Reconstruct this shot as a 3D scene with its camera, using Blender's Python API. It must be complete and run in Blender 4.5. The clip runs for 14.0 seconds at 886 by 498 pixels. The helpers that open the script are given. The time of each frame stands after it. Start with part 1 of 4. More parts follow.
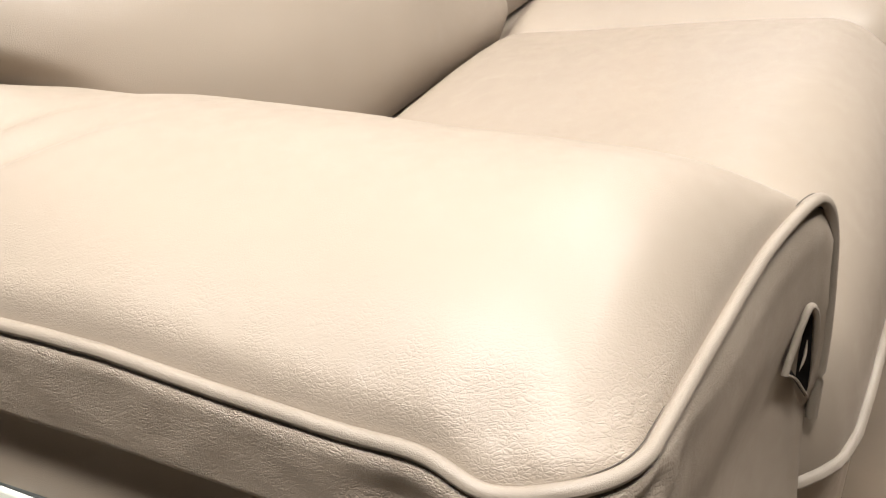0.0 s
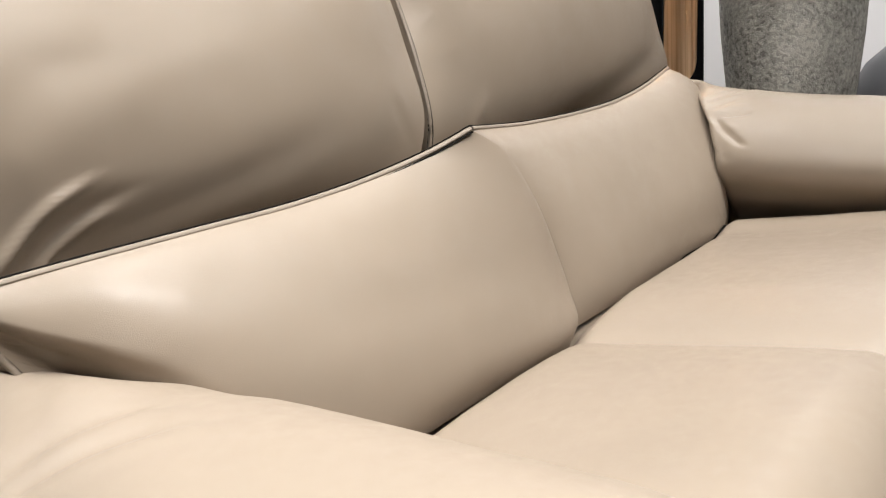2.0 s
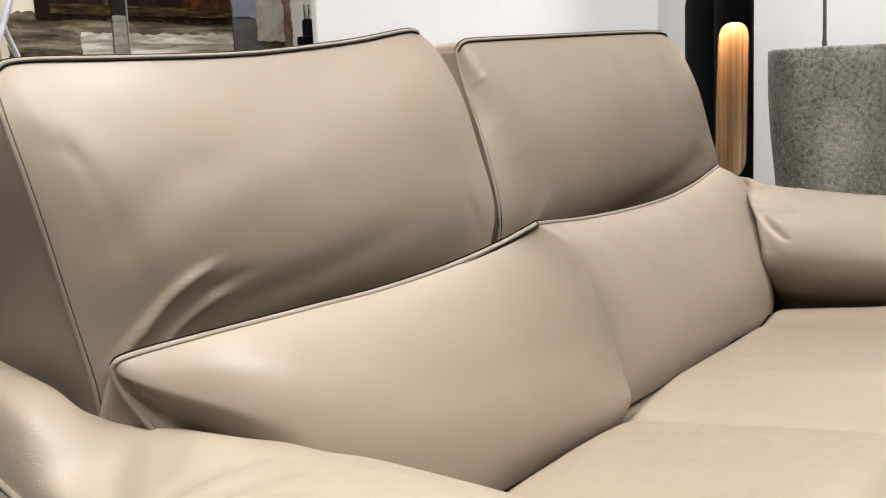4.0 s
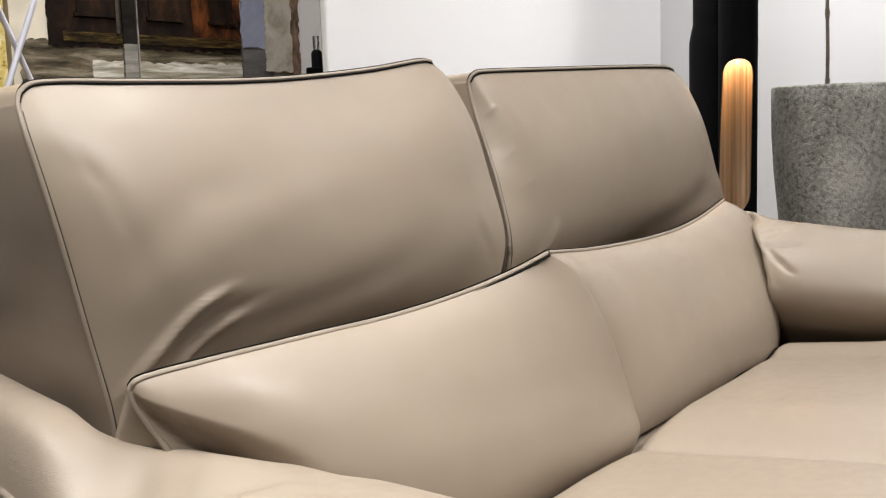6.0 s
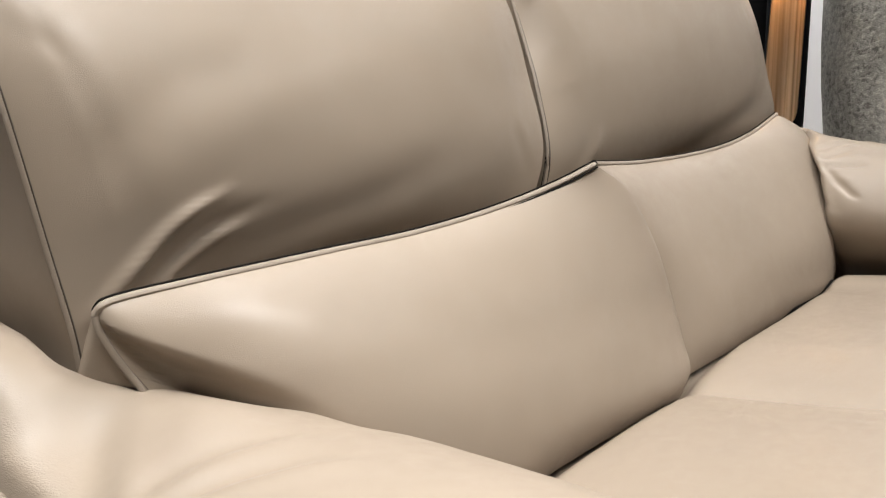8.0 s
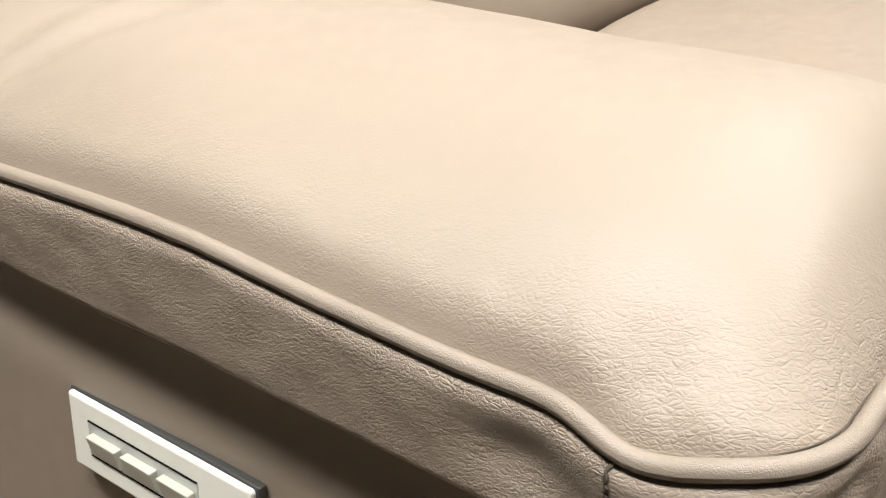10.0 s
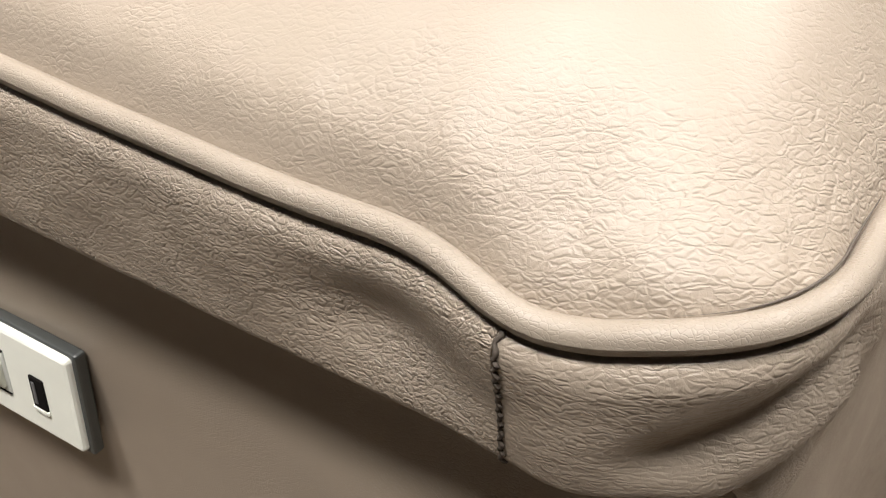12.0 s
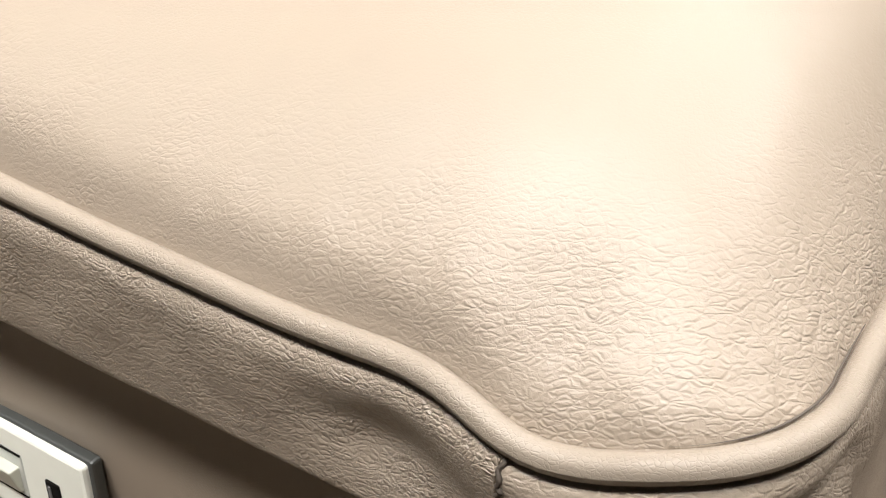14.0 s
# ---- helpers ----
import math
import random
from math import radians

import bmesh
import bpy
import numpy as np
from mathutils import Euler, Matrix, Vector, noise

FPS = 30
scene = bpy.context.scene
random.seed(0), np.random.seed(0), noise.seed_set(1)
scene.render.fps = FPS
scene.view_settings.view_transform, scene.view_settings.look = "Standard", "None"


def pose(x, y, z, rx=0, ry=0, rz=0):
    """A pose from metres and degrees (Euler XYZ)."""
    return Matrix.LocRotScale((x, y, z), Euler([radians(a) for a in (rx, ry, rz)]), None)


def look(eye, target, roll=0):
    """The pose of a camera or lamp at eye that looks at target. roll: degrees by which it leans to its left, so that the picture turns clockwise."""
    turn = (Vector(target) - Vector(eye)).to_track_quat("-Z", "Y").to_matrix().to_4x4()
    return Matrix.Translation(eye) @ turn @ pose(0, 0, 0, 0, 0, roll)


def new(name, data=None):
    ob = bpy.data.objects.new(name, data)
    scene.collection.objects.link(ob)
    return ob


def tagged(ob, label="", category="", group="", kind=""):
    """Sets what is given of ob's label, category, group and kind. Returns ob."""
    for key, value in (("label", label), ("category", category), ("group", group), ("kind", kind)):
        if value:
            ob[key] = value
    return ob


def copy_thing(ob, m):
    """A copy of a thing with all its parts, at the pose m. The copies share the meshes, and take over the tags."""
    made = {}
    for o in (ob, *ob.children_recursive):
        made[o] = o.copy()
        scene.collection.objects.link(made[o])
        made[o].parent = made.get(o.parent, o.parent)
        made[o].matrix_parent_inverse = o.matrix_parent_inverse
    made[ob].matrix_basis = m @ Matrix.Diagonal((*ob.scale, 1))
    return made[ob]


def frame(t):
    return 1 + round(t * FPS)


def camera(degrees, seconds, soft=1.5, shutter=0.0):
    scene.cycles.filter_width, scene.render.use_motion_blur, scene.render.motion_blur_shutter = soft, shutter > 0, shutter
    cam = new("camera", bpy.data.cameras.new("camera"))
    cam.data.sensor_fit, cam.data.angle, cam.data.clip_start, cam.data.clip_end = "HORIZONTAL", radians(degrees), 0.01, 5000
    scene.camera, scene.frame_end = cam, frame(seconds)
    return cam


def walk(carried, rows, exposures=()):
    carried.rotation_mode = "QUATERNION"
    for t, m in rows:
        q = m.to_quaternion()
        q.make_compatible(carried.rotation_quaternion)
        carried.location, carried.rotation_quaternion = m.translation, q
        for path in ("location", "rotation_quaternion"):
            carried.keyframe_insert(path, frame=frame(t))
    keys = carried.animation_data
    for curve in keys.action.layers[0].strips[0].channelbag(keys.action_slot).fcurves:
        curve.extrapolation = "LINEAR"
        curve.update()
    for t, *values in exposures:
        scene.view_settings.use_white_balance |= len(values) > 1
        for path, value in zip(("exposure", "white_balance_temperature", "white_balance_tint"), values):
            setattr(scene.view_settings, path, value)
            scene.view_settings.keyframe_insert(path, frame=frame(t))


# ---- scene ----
FOV = 46.80
cam = camera(FOV, 14.0, soft=1.2)
PATH = [
    (0, (-0.3093, -0.0391, 0.8388), (0.4553, 0.3900, 0.3579), -4.67),
    (0.5, (-0.3214, -0.0863, 0.8627), (0.4507, 0.4175, 0.4756), -4.75),
    (1, (-0.3068, -0.1166, 0.8780), (0.4691, 0.4286, 0.5608), -3.88),
    (1.5, (-0.3215, -0.1264, 0.8915), (0.4626, 0.4347, 0.6264), -3.44),
    (2, (-0.3448, -0.1467, 0.9043), (0.4393, 0.4285, 0.6711), -3.47),
    (2.5, (-0.3724, -0.1686, 0.9166), (0.4045, 0.4244, 0.7049), -3.61),
    (3, (-0.4005, -0.1852, 0.9244), (0.3719, 0.4205, 0.7335), -3.55),
    (3.5, (-0.4354, -0.2006, 0.9325), (0.3330, 0.4164, 0.7623), -3.35),
    (3.7, (-0.4494, -0.2093, 0.9426), (0.3175, 0.4110, 0.7778), -2.98),
    (6, (-0.4777, -0.1972, 0.9339), (0.2968, 0.4232, 0.8103), -1.85),
    (6.5, (-0.4424, -0.1724, 0.9302), (0.3326, 0.4480, 0.8097), -1.73),
    (7, (-0.4032, -0.1429, 0.9162), (0.3694, 0.4802, 0.7941), -1.60),
    (7.2, (-0.3893, -0.1301, 0.9114), (0.3805, 0.4950, 0.7824), -1.44),
    (9.3, (-0.3156, 0.0231, 0.8367), (0.4281, 0.5639, 0.4436), 0.78),
    (9.5, (-0.2989, 0.0210, 0.8163), (0.4336, 0.5525, 0.3909), 0.38),
    (9.7, (-0.2853, 0.0186, 0.7976), (0.4371, 0.5418, 0.3453), 0.24),
    (10, (-0.2681, -0.0008, 0.7721), (0.4324, 0.5273, 0.2922), -1.38),
    (10.5, (-0.2466, 0.0043, 0.7586), (0.4218, 0.4925, 0.1975), -2.73),
    (11, (-0.2179, 0.0128, 0.7405), (0.4396, 0.4693, 0.1410), -2.40),
    (11.5, (-0.1985, 0.0207, 0.7288), (0.4550, 0.4576, 0.1107), -2.00),
    (12, (-0.1859, 0.0300, 0.7143), (0.4678, 0.4496, 0.0846), -1.19),
    (12.5, (-0.1807, 0.0350, 0.7075), (0.4750, 0.4463, 0.0743), -0.67),
    (13, (-0.1808, 0.0345, 0.7086), (0.4786, 0.4486, 0.0811), -0.65),
    (13.5, (-0.1808, 0.0349, 0.7121), (0.4860, 0.4597, 0.0997), -1.21),
    (14, (-0.1855, 0.0284, 0.7318), (0.4974, 0.4759, 0.1544), -2.12),
]
EXPOSURES = [(0, 0.50), (0.6, 0.44), (1.0, 0.38), (1.5, 0.32), (2.0, 0.28), (3.0, 0.22), (3.7, 0.19), (6.5, 0.10), (7.2, 0.13), (9.4, 0.30), (10.5, 0.40), (12.5, 0.44), (14, 0.43)]
walk(cam, [(t, look(eye, target, roll)) for t, eye, target, roll in PATH], EXPOSURES)

# ---- light ----
world = bpy.data.worlds.new("world")
world.use_nodes = True
scene.world = world
world.node_tree.nodes["Background"].inputs[0].default_value = (0.5, 0.52, 0.56, 1)
world.node_tree.nodes["Background"].inputs[1].default_value = 0.1


def area_lamp(name, at, target, size, watts, spread, colour=(1, 1, 1)):
    data = bpy.data.lights.new(name, "AREA")
    data.shape, data.size, data.energy, data.color, data.spread = "DISK", size, watts, colour, radians(spread)
    ob = new(name, data)
    ob.matrix_world = look(at, target)
    return ob


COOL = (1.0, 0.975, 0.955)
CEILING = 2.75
# x, y, the point that each unseen ceiling lamp is aimed at, size, watts, spread
# Some follow highlights on the leather; the others are added to brighten.
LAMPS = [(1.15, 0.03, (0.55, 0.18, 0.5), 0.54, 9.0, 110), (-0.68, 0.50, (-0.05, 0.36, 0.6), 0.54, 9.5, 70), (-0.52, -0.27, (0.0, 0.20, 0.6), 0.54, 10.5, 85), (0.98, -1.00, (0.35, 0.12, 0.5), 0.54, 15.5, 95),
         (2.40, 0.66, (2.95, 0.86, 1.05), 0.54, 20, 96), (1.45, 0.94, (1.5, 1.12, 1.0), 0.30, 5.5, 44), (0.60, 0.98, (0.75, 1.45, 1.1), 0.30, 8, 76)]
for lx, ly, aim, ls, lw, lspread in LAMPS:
    area_lamp("unseen_ceiling_lamp", (lx, ly, CEILING - 0.03), aim, ls, lw, lspread, COOL)


# ---- materials ----
def material(name):
    m = bpy.data.materials.new(name)
    m.use_nodes = True
    return m, m.node_tree.nodes, m.node_tree.links, m.node_tree.nodes["Principled BSDF"]


def ramp(nodes, stops):
    r = nodes.new("ShaderNodeValToRGB")
    while len(r.color_ramp.elements) < len(stops):
        r.color_ramp.elements.new(0.5)
    for e, (p, c) in zip(r.color_ramp.elements, stops):
        e.position, e.color = p, (*c, 1)
    return r


def tex(nodes, links, kind, scale, vector=None, **kw):
    n = nodes.new(kind)
    n.inputs["Scale"].default_value = scale
    for k, v in kw.items():
        n.inputs[k].default_value = v
    if vector is not None:
        links.new(vector, n.inputs["Vector"])
    return n


def calc(nodes, links, op, a, b=None, c=None):
    n = nodes.new("ShaderNodeMath")
    n.operation = op
    for i, v in enumerate((a, b, c)):
        if v is None:
            continue
        if isinstance(v, (int, float)):
            n.inputs[i].default_value = v
        else:
            links.new(v, n.inputs[i])
    return n.outputs[0]


def leather(name, tone, grain=1.0, rough=0.36, crinkle=0.0, turn=56, stretch=1.8, base=0.30, pebble=640):
    """Soft grained hide: rounded pebbles parted by thin valleys, patchy wrinkles, slow mottling.
    crinkle deepens the wrinkles towards the arm's seams; turn and stretch give the way that they run."""
    m, N, L, P = material(name)
    at = N.new("ShaderNodeTexCoord").outputs["Object"]

    def warped(scale, amount, vector):
        w = tex(N, L, "ShaderNodeTexNoise", scale, vector, Detail=2.0)
        mix = N.new("ShaderNodeVectorMath")
        mix.operation = "MULTIPLY_ADD"
        L.new(w.outputs["Color"], mix.inputs[0])
        mix.inputs[1].default_value = (amount,) * 3
        L.new(vector, mix.inputs[2])
        return mix.outputs[0]

    def run(angle, length):
        mp = N.new("ShaderNodeMapping")
        mp.vector_type = "TEXTURE"
        mp.inputs["Rotation"].default_value = (0, 0, radians(-angle))
        mp.inputs["Scale"].default_value = (length, 1, 1)
        L.new(warped(420, 0.0009, warped(95, 0.0036, at)), mp.inputs["Vector"])
        return mp.outputs[0]

    def cells(scale, vector, wide):
        """Flat-topped pillows with thin rounded valleys between them."""
        c = tex(N, L, "ShaderNodeTexVoronoi", scale, vector, Randomness=1.0)
        c.feature = "DISTANCE_TO_EDGE"
        thin = N.new("ShaderNodeMapRange")
        thin.interpolation_type = "SMOOTHSTEP"
        thin.inputs["From Max"].default_value = wide
        L.new(c.outputs["Distance"], thin.inputs["Value"])
        return thin.outputs[0]

    def clamp(value, low, high):
        return calc(N, L, "MINIMUM", calc(N, L, "MAXIMUM", value, low), high)

    zone = tex(N, L, "ShaderNodeTexNoise", 22, at, Detail=2.0)
    patch = tex(N, L, "ShaderNodeTexNoise", 60, at, Detail=2.0)
    crease = tex(N, L, "ShaderNodeTexNoise", 70, at, Detail=4.0, Roughness=0.6)
    fine = tex(N, L, "ShaderNodeTexNoise", 1300, at, Detail=2.0)
    small = cells(pebble * 1.45, run(turn + 20, 1.25), 0.16)
    h = calc(N, L, "MULTIPLY", small, calc(N, L, "MULTIPLY", clamp(calc(N, L, "MULTIPLY_ADD", zone.outputs[0], 3.0, -0.8), 0.35, 1.1), base))
    h = calc(N, L, "MULTIPLY_ADD", fine.outputs[0], 0.07, h)
    h = calc(N, L, "MULTIPLY_ADD", crease.outputs[0], 0.22, h)
    if crinkle:
        sep = N.new("ShaderNodeSeparateXYZ")
        L.new(at, sep.inputs[0])
        side = calc(N, L, "MULTIPLY_ADD", sep.outputs[0], -24.0, 0.0)
        front = calc(N, L, "MULTIPLY_ADD", sep.outputs[0], -6.0, calc(N, L, "MULTIPLY_ADD", sep.outputs[1], -24.0, 2.15))
        low = clamp(calc(N, L, "MAXIMUM", side, front), 0.0, 1.0)
        wild = clamp(calc(N, L, "MULTIPLY_ADD", patch.outputs[0], 2.6, -0.60), 0.18, 1.2)
        far = N.new("ShaderNodeVectorMath")
        far.operation = "DISTANCE"
        L.new(at, far.inputs[0])
        far.inputs[1].default_value = (-0.012, 0.068, 0.595)
        corner = calc(N, L, "MAXIMUM", calc(N, L, "MULTIPLY_ADD", far.outputs["Value"], -10.0, 1.0), 0.0)
        low = calc(N, L, "MULTIPLY", low, calc(N, L, "MULTIPLY_ADD", corner, 1.30, wild))
        long = cells(pebble, run(turn, stretch), 0.27)
        deep = cells(pebble * 0.36, run(turn + 9, stretch * 1.8), 0.07)
        soft = tex(N, L, "ShaderNodeTexNoise", 330, run(turn, stretch * 1.3), Detail=2.5, Roughness=0.5)
        f1 = calc(N, L, "MULTIPLY_ADD", deep, calc(N, L, "MULTIPLY_ADD", corner, 0.6, 0.05), calc(N, L, "MULTIPLY", long, 0.62))
        f1 = calc(N, L, "MULTIPLY_ADD", soft.outputs[0], 2.0, f1)
        h = calc(N, L, "ADD", h, calc(N, L, "MULTIPLY", calc(N, L, "MULTIPLY", f1, low), crinkle))
    bump = N.new("ShaderNodeBump")
    bump.inputs["Strength"].default_value = 1.0
    bump.inputs["Distance"].default_value = 0.00042 * grain
    L.new(h, bump.inputs["Height"])
    L.new(bump.outputs[0], P.inputs["Normal"])
    slow = tex(N, L, "ShaderNodeTexNoise", 5, at, Detail=3.0)
    col = ramp(N, [(0.3, tuple(c * 0.97 for c in tone)), (0.7, tuple(c * 1.03 for c in tone))])
    L.new(slow.outputs[0], col.inputs[0])
    L.new(col.outputs[0], P.inputs["Base Color"])
    rr = ramp(N, [(0.3, (rough - 0.05,) * 3), (0.75, (rough + 0.08,) * 3)])
    L.new(crease.outputs[0], rr.inputs[0])
    L.new(rr.outputs[0], P.inputs["Roughness"])
    P.inputs["Specular IOR Level"].default_value = 0.46
    return m


def plain(name, tone, rough=0.6, metal=0.0, vary=0.06, scale=20, bump=0.1, bscale=200):
    m, N, L, P = material(name)
    at = N.new("ShaderNodeTexCoord").outputs["Object"]
    n = tex(N, L, "ShaderNodeTexNoise", scale, at, Detail=4.0)
    c = ramp(N, [(0.25, tuple(v * (1 - vary) for v in tone)), (0.75, tuple(min(1, v * (1 + vary)) for v in tone))])
    L.new(n.outputs[0], c.inputs[0])
    L.new(c.outputs[0], P.inputs["Base Color"])
    P.inputs["Roughness"].default_value = rough
    P.inputs["Metallic"].default_value = metal
    if bump:
        b = N.new("ShaderNodeBump")
        b.inputs["Strength"].default_value = bump
        b.inputs["Distance"].default_value = 0.001
        f = tex(N, L, "ShaderNodeTexNoise", bscale, at, Detail=3.0)
        L.new(f.outputs[0], b.inputs["Height"])
        L.new(b.outputs[0], P.inputs["Normal"])
    return m


def glowing(name, tone, strength):
    m, N, L, P = material(name)
    P.inputs["Base Color"].default_value = (*tone, 1)
    P.inputs["Emission Color"].default_value = (*tone, 1)
    P.inputs["Emission Strength"].default_value = strength
    return m


def reflection_streaked_gold():
    """Gold lining drawn into upright flutes, with streaks of reflection put into its colour."""
    m, N, L, P = material("reflection_streaked_gold")
    mp = N.new("ShaderNodeMapping")
    mp.inputs["Scale"].default_value = (90, 90, 1.2)
    L.new(N.new("ShaderNodeTexCoord").outputs["Object"], mp.inputs["Vector"])
    n = tex(N, L, "ShaderNodeTexNoise", 1.0, mp.outputs[0], Detail=2.0, Roughness=0.5)
    c = ramp(N, [(0.36, (0.36, 0.25, 0.155)), (0.52, (0.58, 0.44, 0.30)), (0.66, (0.74, 0.60, 0.44))])
    L.new(n.outputs[0], c.inputs[0])
    L.new(c.outputs[0], P.inputs["Base Color"])
    P.inputs["Metallic"].default_value, P.inputs["Roughness"].default_value = 0.6, 0.34
    b = N.new("ShaderNodeBump")
    b.inputs["Strength"].default_value, b.inputs["Distance"].default_value = 0.6, 0.004
    L.new(n.outputs[0], b.inputs["Height"])
    L.new(b.outputs[0], P.inputs["Normal"])
    return m


def concrete():
    """Cast concrete: pale smears, dark chipped pits in clusters, fine grit."""
    m, N, L, P = material("pot_concrete")
    at = N.new("ShaderNodeTexCoord").outputs["Object"]
    big = tex(N, L, "ShaderNodeTexNoise", 11, at, Detail=5.0, Roughness=0.65)
    zone = tex(N, L, "ShaderNodeTexNoise", 7, at, Detail=2.0)
    pits = tex(N, L, "ShaderNodeTexNoise", 105, at, Detail=3.0, Roughness=0.62, Distortion=0.25)
    grit = tex(N, L, "ShaderNodeTexNoise", 420, at, Detail=3.0, Roughness=0.7)
    c = ramp(N, [(0.30, (0.27, 0.263, 0.238)), (0.48, (0.37, 0.362, 0.330)), (0.62, (0.43, 0.422, 0.39)), (0.74, (0.53, 0.523, 0.495))])
    L.new(big.outputs[0], c.inputs[0])
    chips = calc(N, L, "MULTIPLY_ADD", zone.outputs[0], -0.42, calc(N, L, "ADD", pits.outputs[0], 0.21))
    dark = ramp(N, [(0.35, (0.52, 0.52, 0.52)), (0.43, (0.84, 0.84, 0.84)), (0.54, (1.0, 1.0, 1.0)), (0.66, (1.28, 1.28, 1.26))])
    L.new(chips, dark.inputs[0])
    fleck = ramp(N, [(0.3, (0.84, 0.84, 0.84)), (0.7, (1.14, 1.14, 1.14))])
    L.new(grit.outputs[0], fleck.inputs[0])
    colour = c.outputs[0]
    for factor in (dark, fleck):
        mix = N.new("ShaderNodeMixRGB")
        mix.blend_type, mix.inputs[0].default_value = "MULTIPLY", 1.0
        L.new(colour, mix.inputs[1])
        L.new(factor.outputs[0], mix.inputs[2])
        colour = mix.outputs[0]
    L.new(colour, P.inputs["Base Color"])
    P.inputs["Roughness"].default_value = 0.85
    b = N.new("ShaderNodeBump")
    b.inputs["Strength"].default_value, b.inputs["Distance"].default_value = 0.6, 0.0025
    L.new(calc(N, L, "MULTIPLY_ADD", grit.outputs[0], 0.25, dark.outputs[0]), b.inputs["Height"])
    L.new(b.outputs[0], P.inputs["Normal"])
    return m


TAUPE = (0.295, 0.241, 0.187)
LEATHER = leather("taupe_leather", TAUPE, 0.50, 0.33, pebble=520)
ARM_LEATHER = leather("crinkled_taupe_leather", TAUPE, 0.62, 0.48, 0.60, stretch=2.1, base=0.16)
ARM_LEATHER.node_tree.nodes["Principled BSDF"].inputs["Specular IOR Level"].default_value = 0.44
ARM_LEATHER.node_tree.nodes["Principled BSDF"].inputs["Coat Weight"].default_value = 0.11
ARM_LEATHER.node_tree.nodes["Principled BSDF"].inputs["Coat Roughness"].default_value = 0.36
FRONT_LEATHER = leather("front_taupe_leather", TAUPE, 0.9, 0.44, 0.38, turn=60, stretch=2.4, base=0.2)
BAND_LEATHER = leather("creased_taupe_leather", TAUPE, 0.85, 0.42, 1.0, turn=78, stretch=1.5, base=0.5)
PIPING = leather("piping_leather", (0.262, 0.217, 0.170), 0.70, 0.46, base=0.45)
# Stitching colour, also used for brown lines of crease shade.
THREAD_AND_SHADE = plain("thread_and_crease_shade", (0.07, 0.055, 0.042), 0.7)
# Near-black put into creases and hollows as shade; also the charging socket's black.
SHADE_BLACK = plain("shade_and_socket_black", (0.009, 0.008, 0.007), 0.95)
SHADE_BLACK.node_tree.nodes["Principled BSDF"].inputs["Specular IOR Level"].default_value = 0.05
WHITE = plain("white_wall_paint", (0.80, 0.80, 0.815), 0.7, vary=0.02, scale=3)
PARTITION = plain("white_panel_lacquer", (0.86, 0.86, 0.875), 0.45, vary=0.01, scale=3)
GREYWHITE = plain("pale_grey_paint", (0.62, 0.61, 0.60), 0.6, vary=0.03, scale=4)
# Three unseen surfaces, toned to shape the light bounced onto the sofa.
FLOOR = plain("brown_bounce_floor", (0.17, 0.128, 0.088), 0.3, vary=0.25, scale=4)
CEILPAINT = plain("dark_bounce_ceiling", (0.05, 0.05, 0.05), 0.8)
DARKWALL = plain("dark_bounce_wall", (0.13, 0.127, 0.123), 0.8, vary=0.05, scale=3)
BLACK = plain("matt_black_metal", (0.003, 0.003, 0.0034), 0.6, vary=0.2)
BLACK.node_tree.nodes["Principled BSDF"].inputs["Specular IOR Level"].default_value = 0.05
GOLD = reflection_streaked_gold()
STEEL = plain("white_metal", (0.66, 0.66, 0.75), 0.35, 0.2)
CHROME = plain("chrome", (0.7, 0.7, 0.7), 0.2, 1.0)
ALUMINIUM = plain("satin_aluminium", (0.78, 0.78, 0.69), 0.40, 0.0, vary=0.03, scale=60, bump=0.05, bscale=900)
PANEL_RIM = plain("dark_panel_rim", (0.10, 0.105, 0.10), 0.4, 0.6)
CONCRETE = concrete()
SOIL = plain("dark_soil", (0.03, 0.025, 0.02), 0.95, bump=0.8, bscale=90)
TWIG = plain("grey_brown_twig", (0.20, 0.16, 0.125), 0.8, vary=0.4, scale=40)
BULB = glowing("warm_bulb", (1.0, 0.62, 0.25), 60.0)
DIFFUSER = glowing("lamp_diffuser", (1.0, 0.97, 0.93), 6.0)


# ---- mesh helpers ----
def group_at(name, x, y, z, label, category, group="", kind=""):
    e = new(name)
    e.location = (x, y, z)
    bpy.context.view_layer.update()
    return tagged(e, label, category, group, kind)


def attach(ob, parent):
    if parent is not None:
        bpy.context.view_layer.update()
        ob.parent = parent
        ob.matrix_parent_inverse = parent.matrix_world.inverted()
    return ob


def mesh(name, verts, faces, mat, parent=None, label="", smooth=True):
    me = bpy.data.meshes.new(name)
    me.from_pydata([tuple(v) for v in verts], [], faces)
    me.update()
    if smooth:
        me.polygons.foreach_set("use_smooth", [True] * len(me.polygons))
    me.materials.append(mat)
    ob = attach(new(name, me), parent)
    return tagged(ob, label) if label else ob


def sheet(name, grid, mat, parent=None, label="", loop=False, flip=False):
    """A smooth surface through a grid of points (rows of equal length)."""
    nu, nv = len(grid), len(grid[0])
    verts = [p for row in grid for p in row]
    faces = []
    for i in range(nu if loop else nu - 1):
        for j in range(nv - 1):
            a, b = i * nv + j, ((i + 1) % nu) * nv + j
            f = (a, b, b + 1, a + 1)
            faces.append(f[::-1] if flip else f)
    return mesh(name, verts, faces, mat, parent, label)


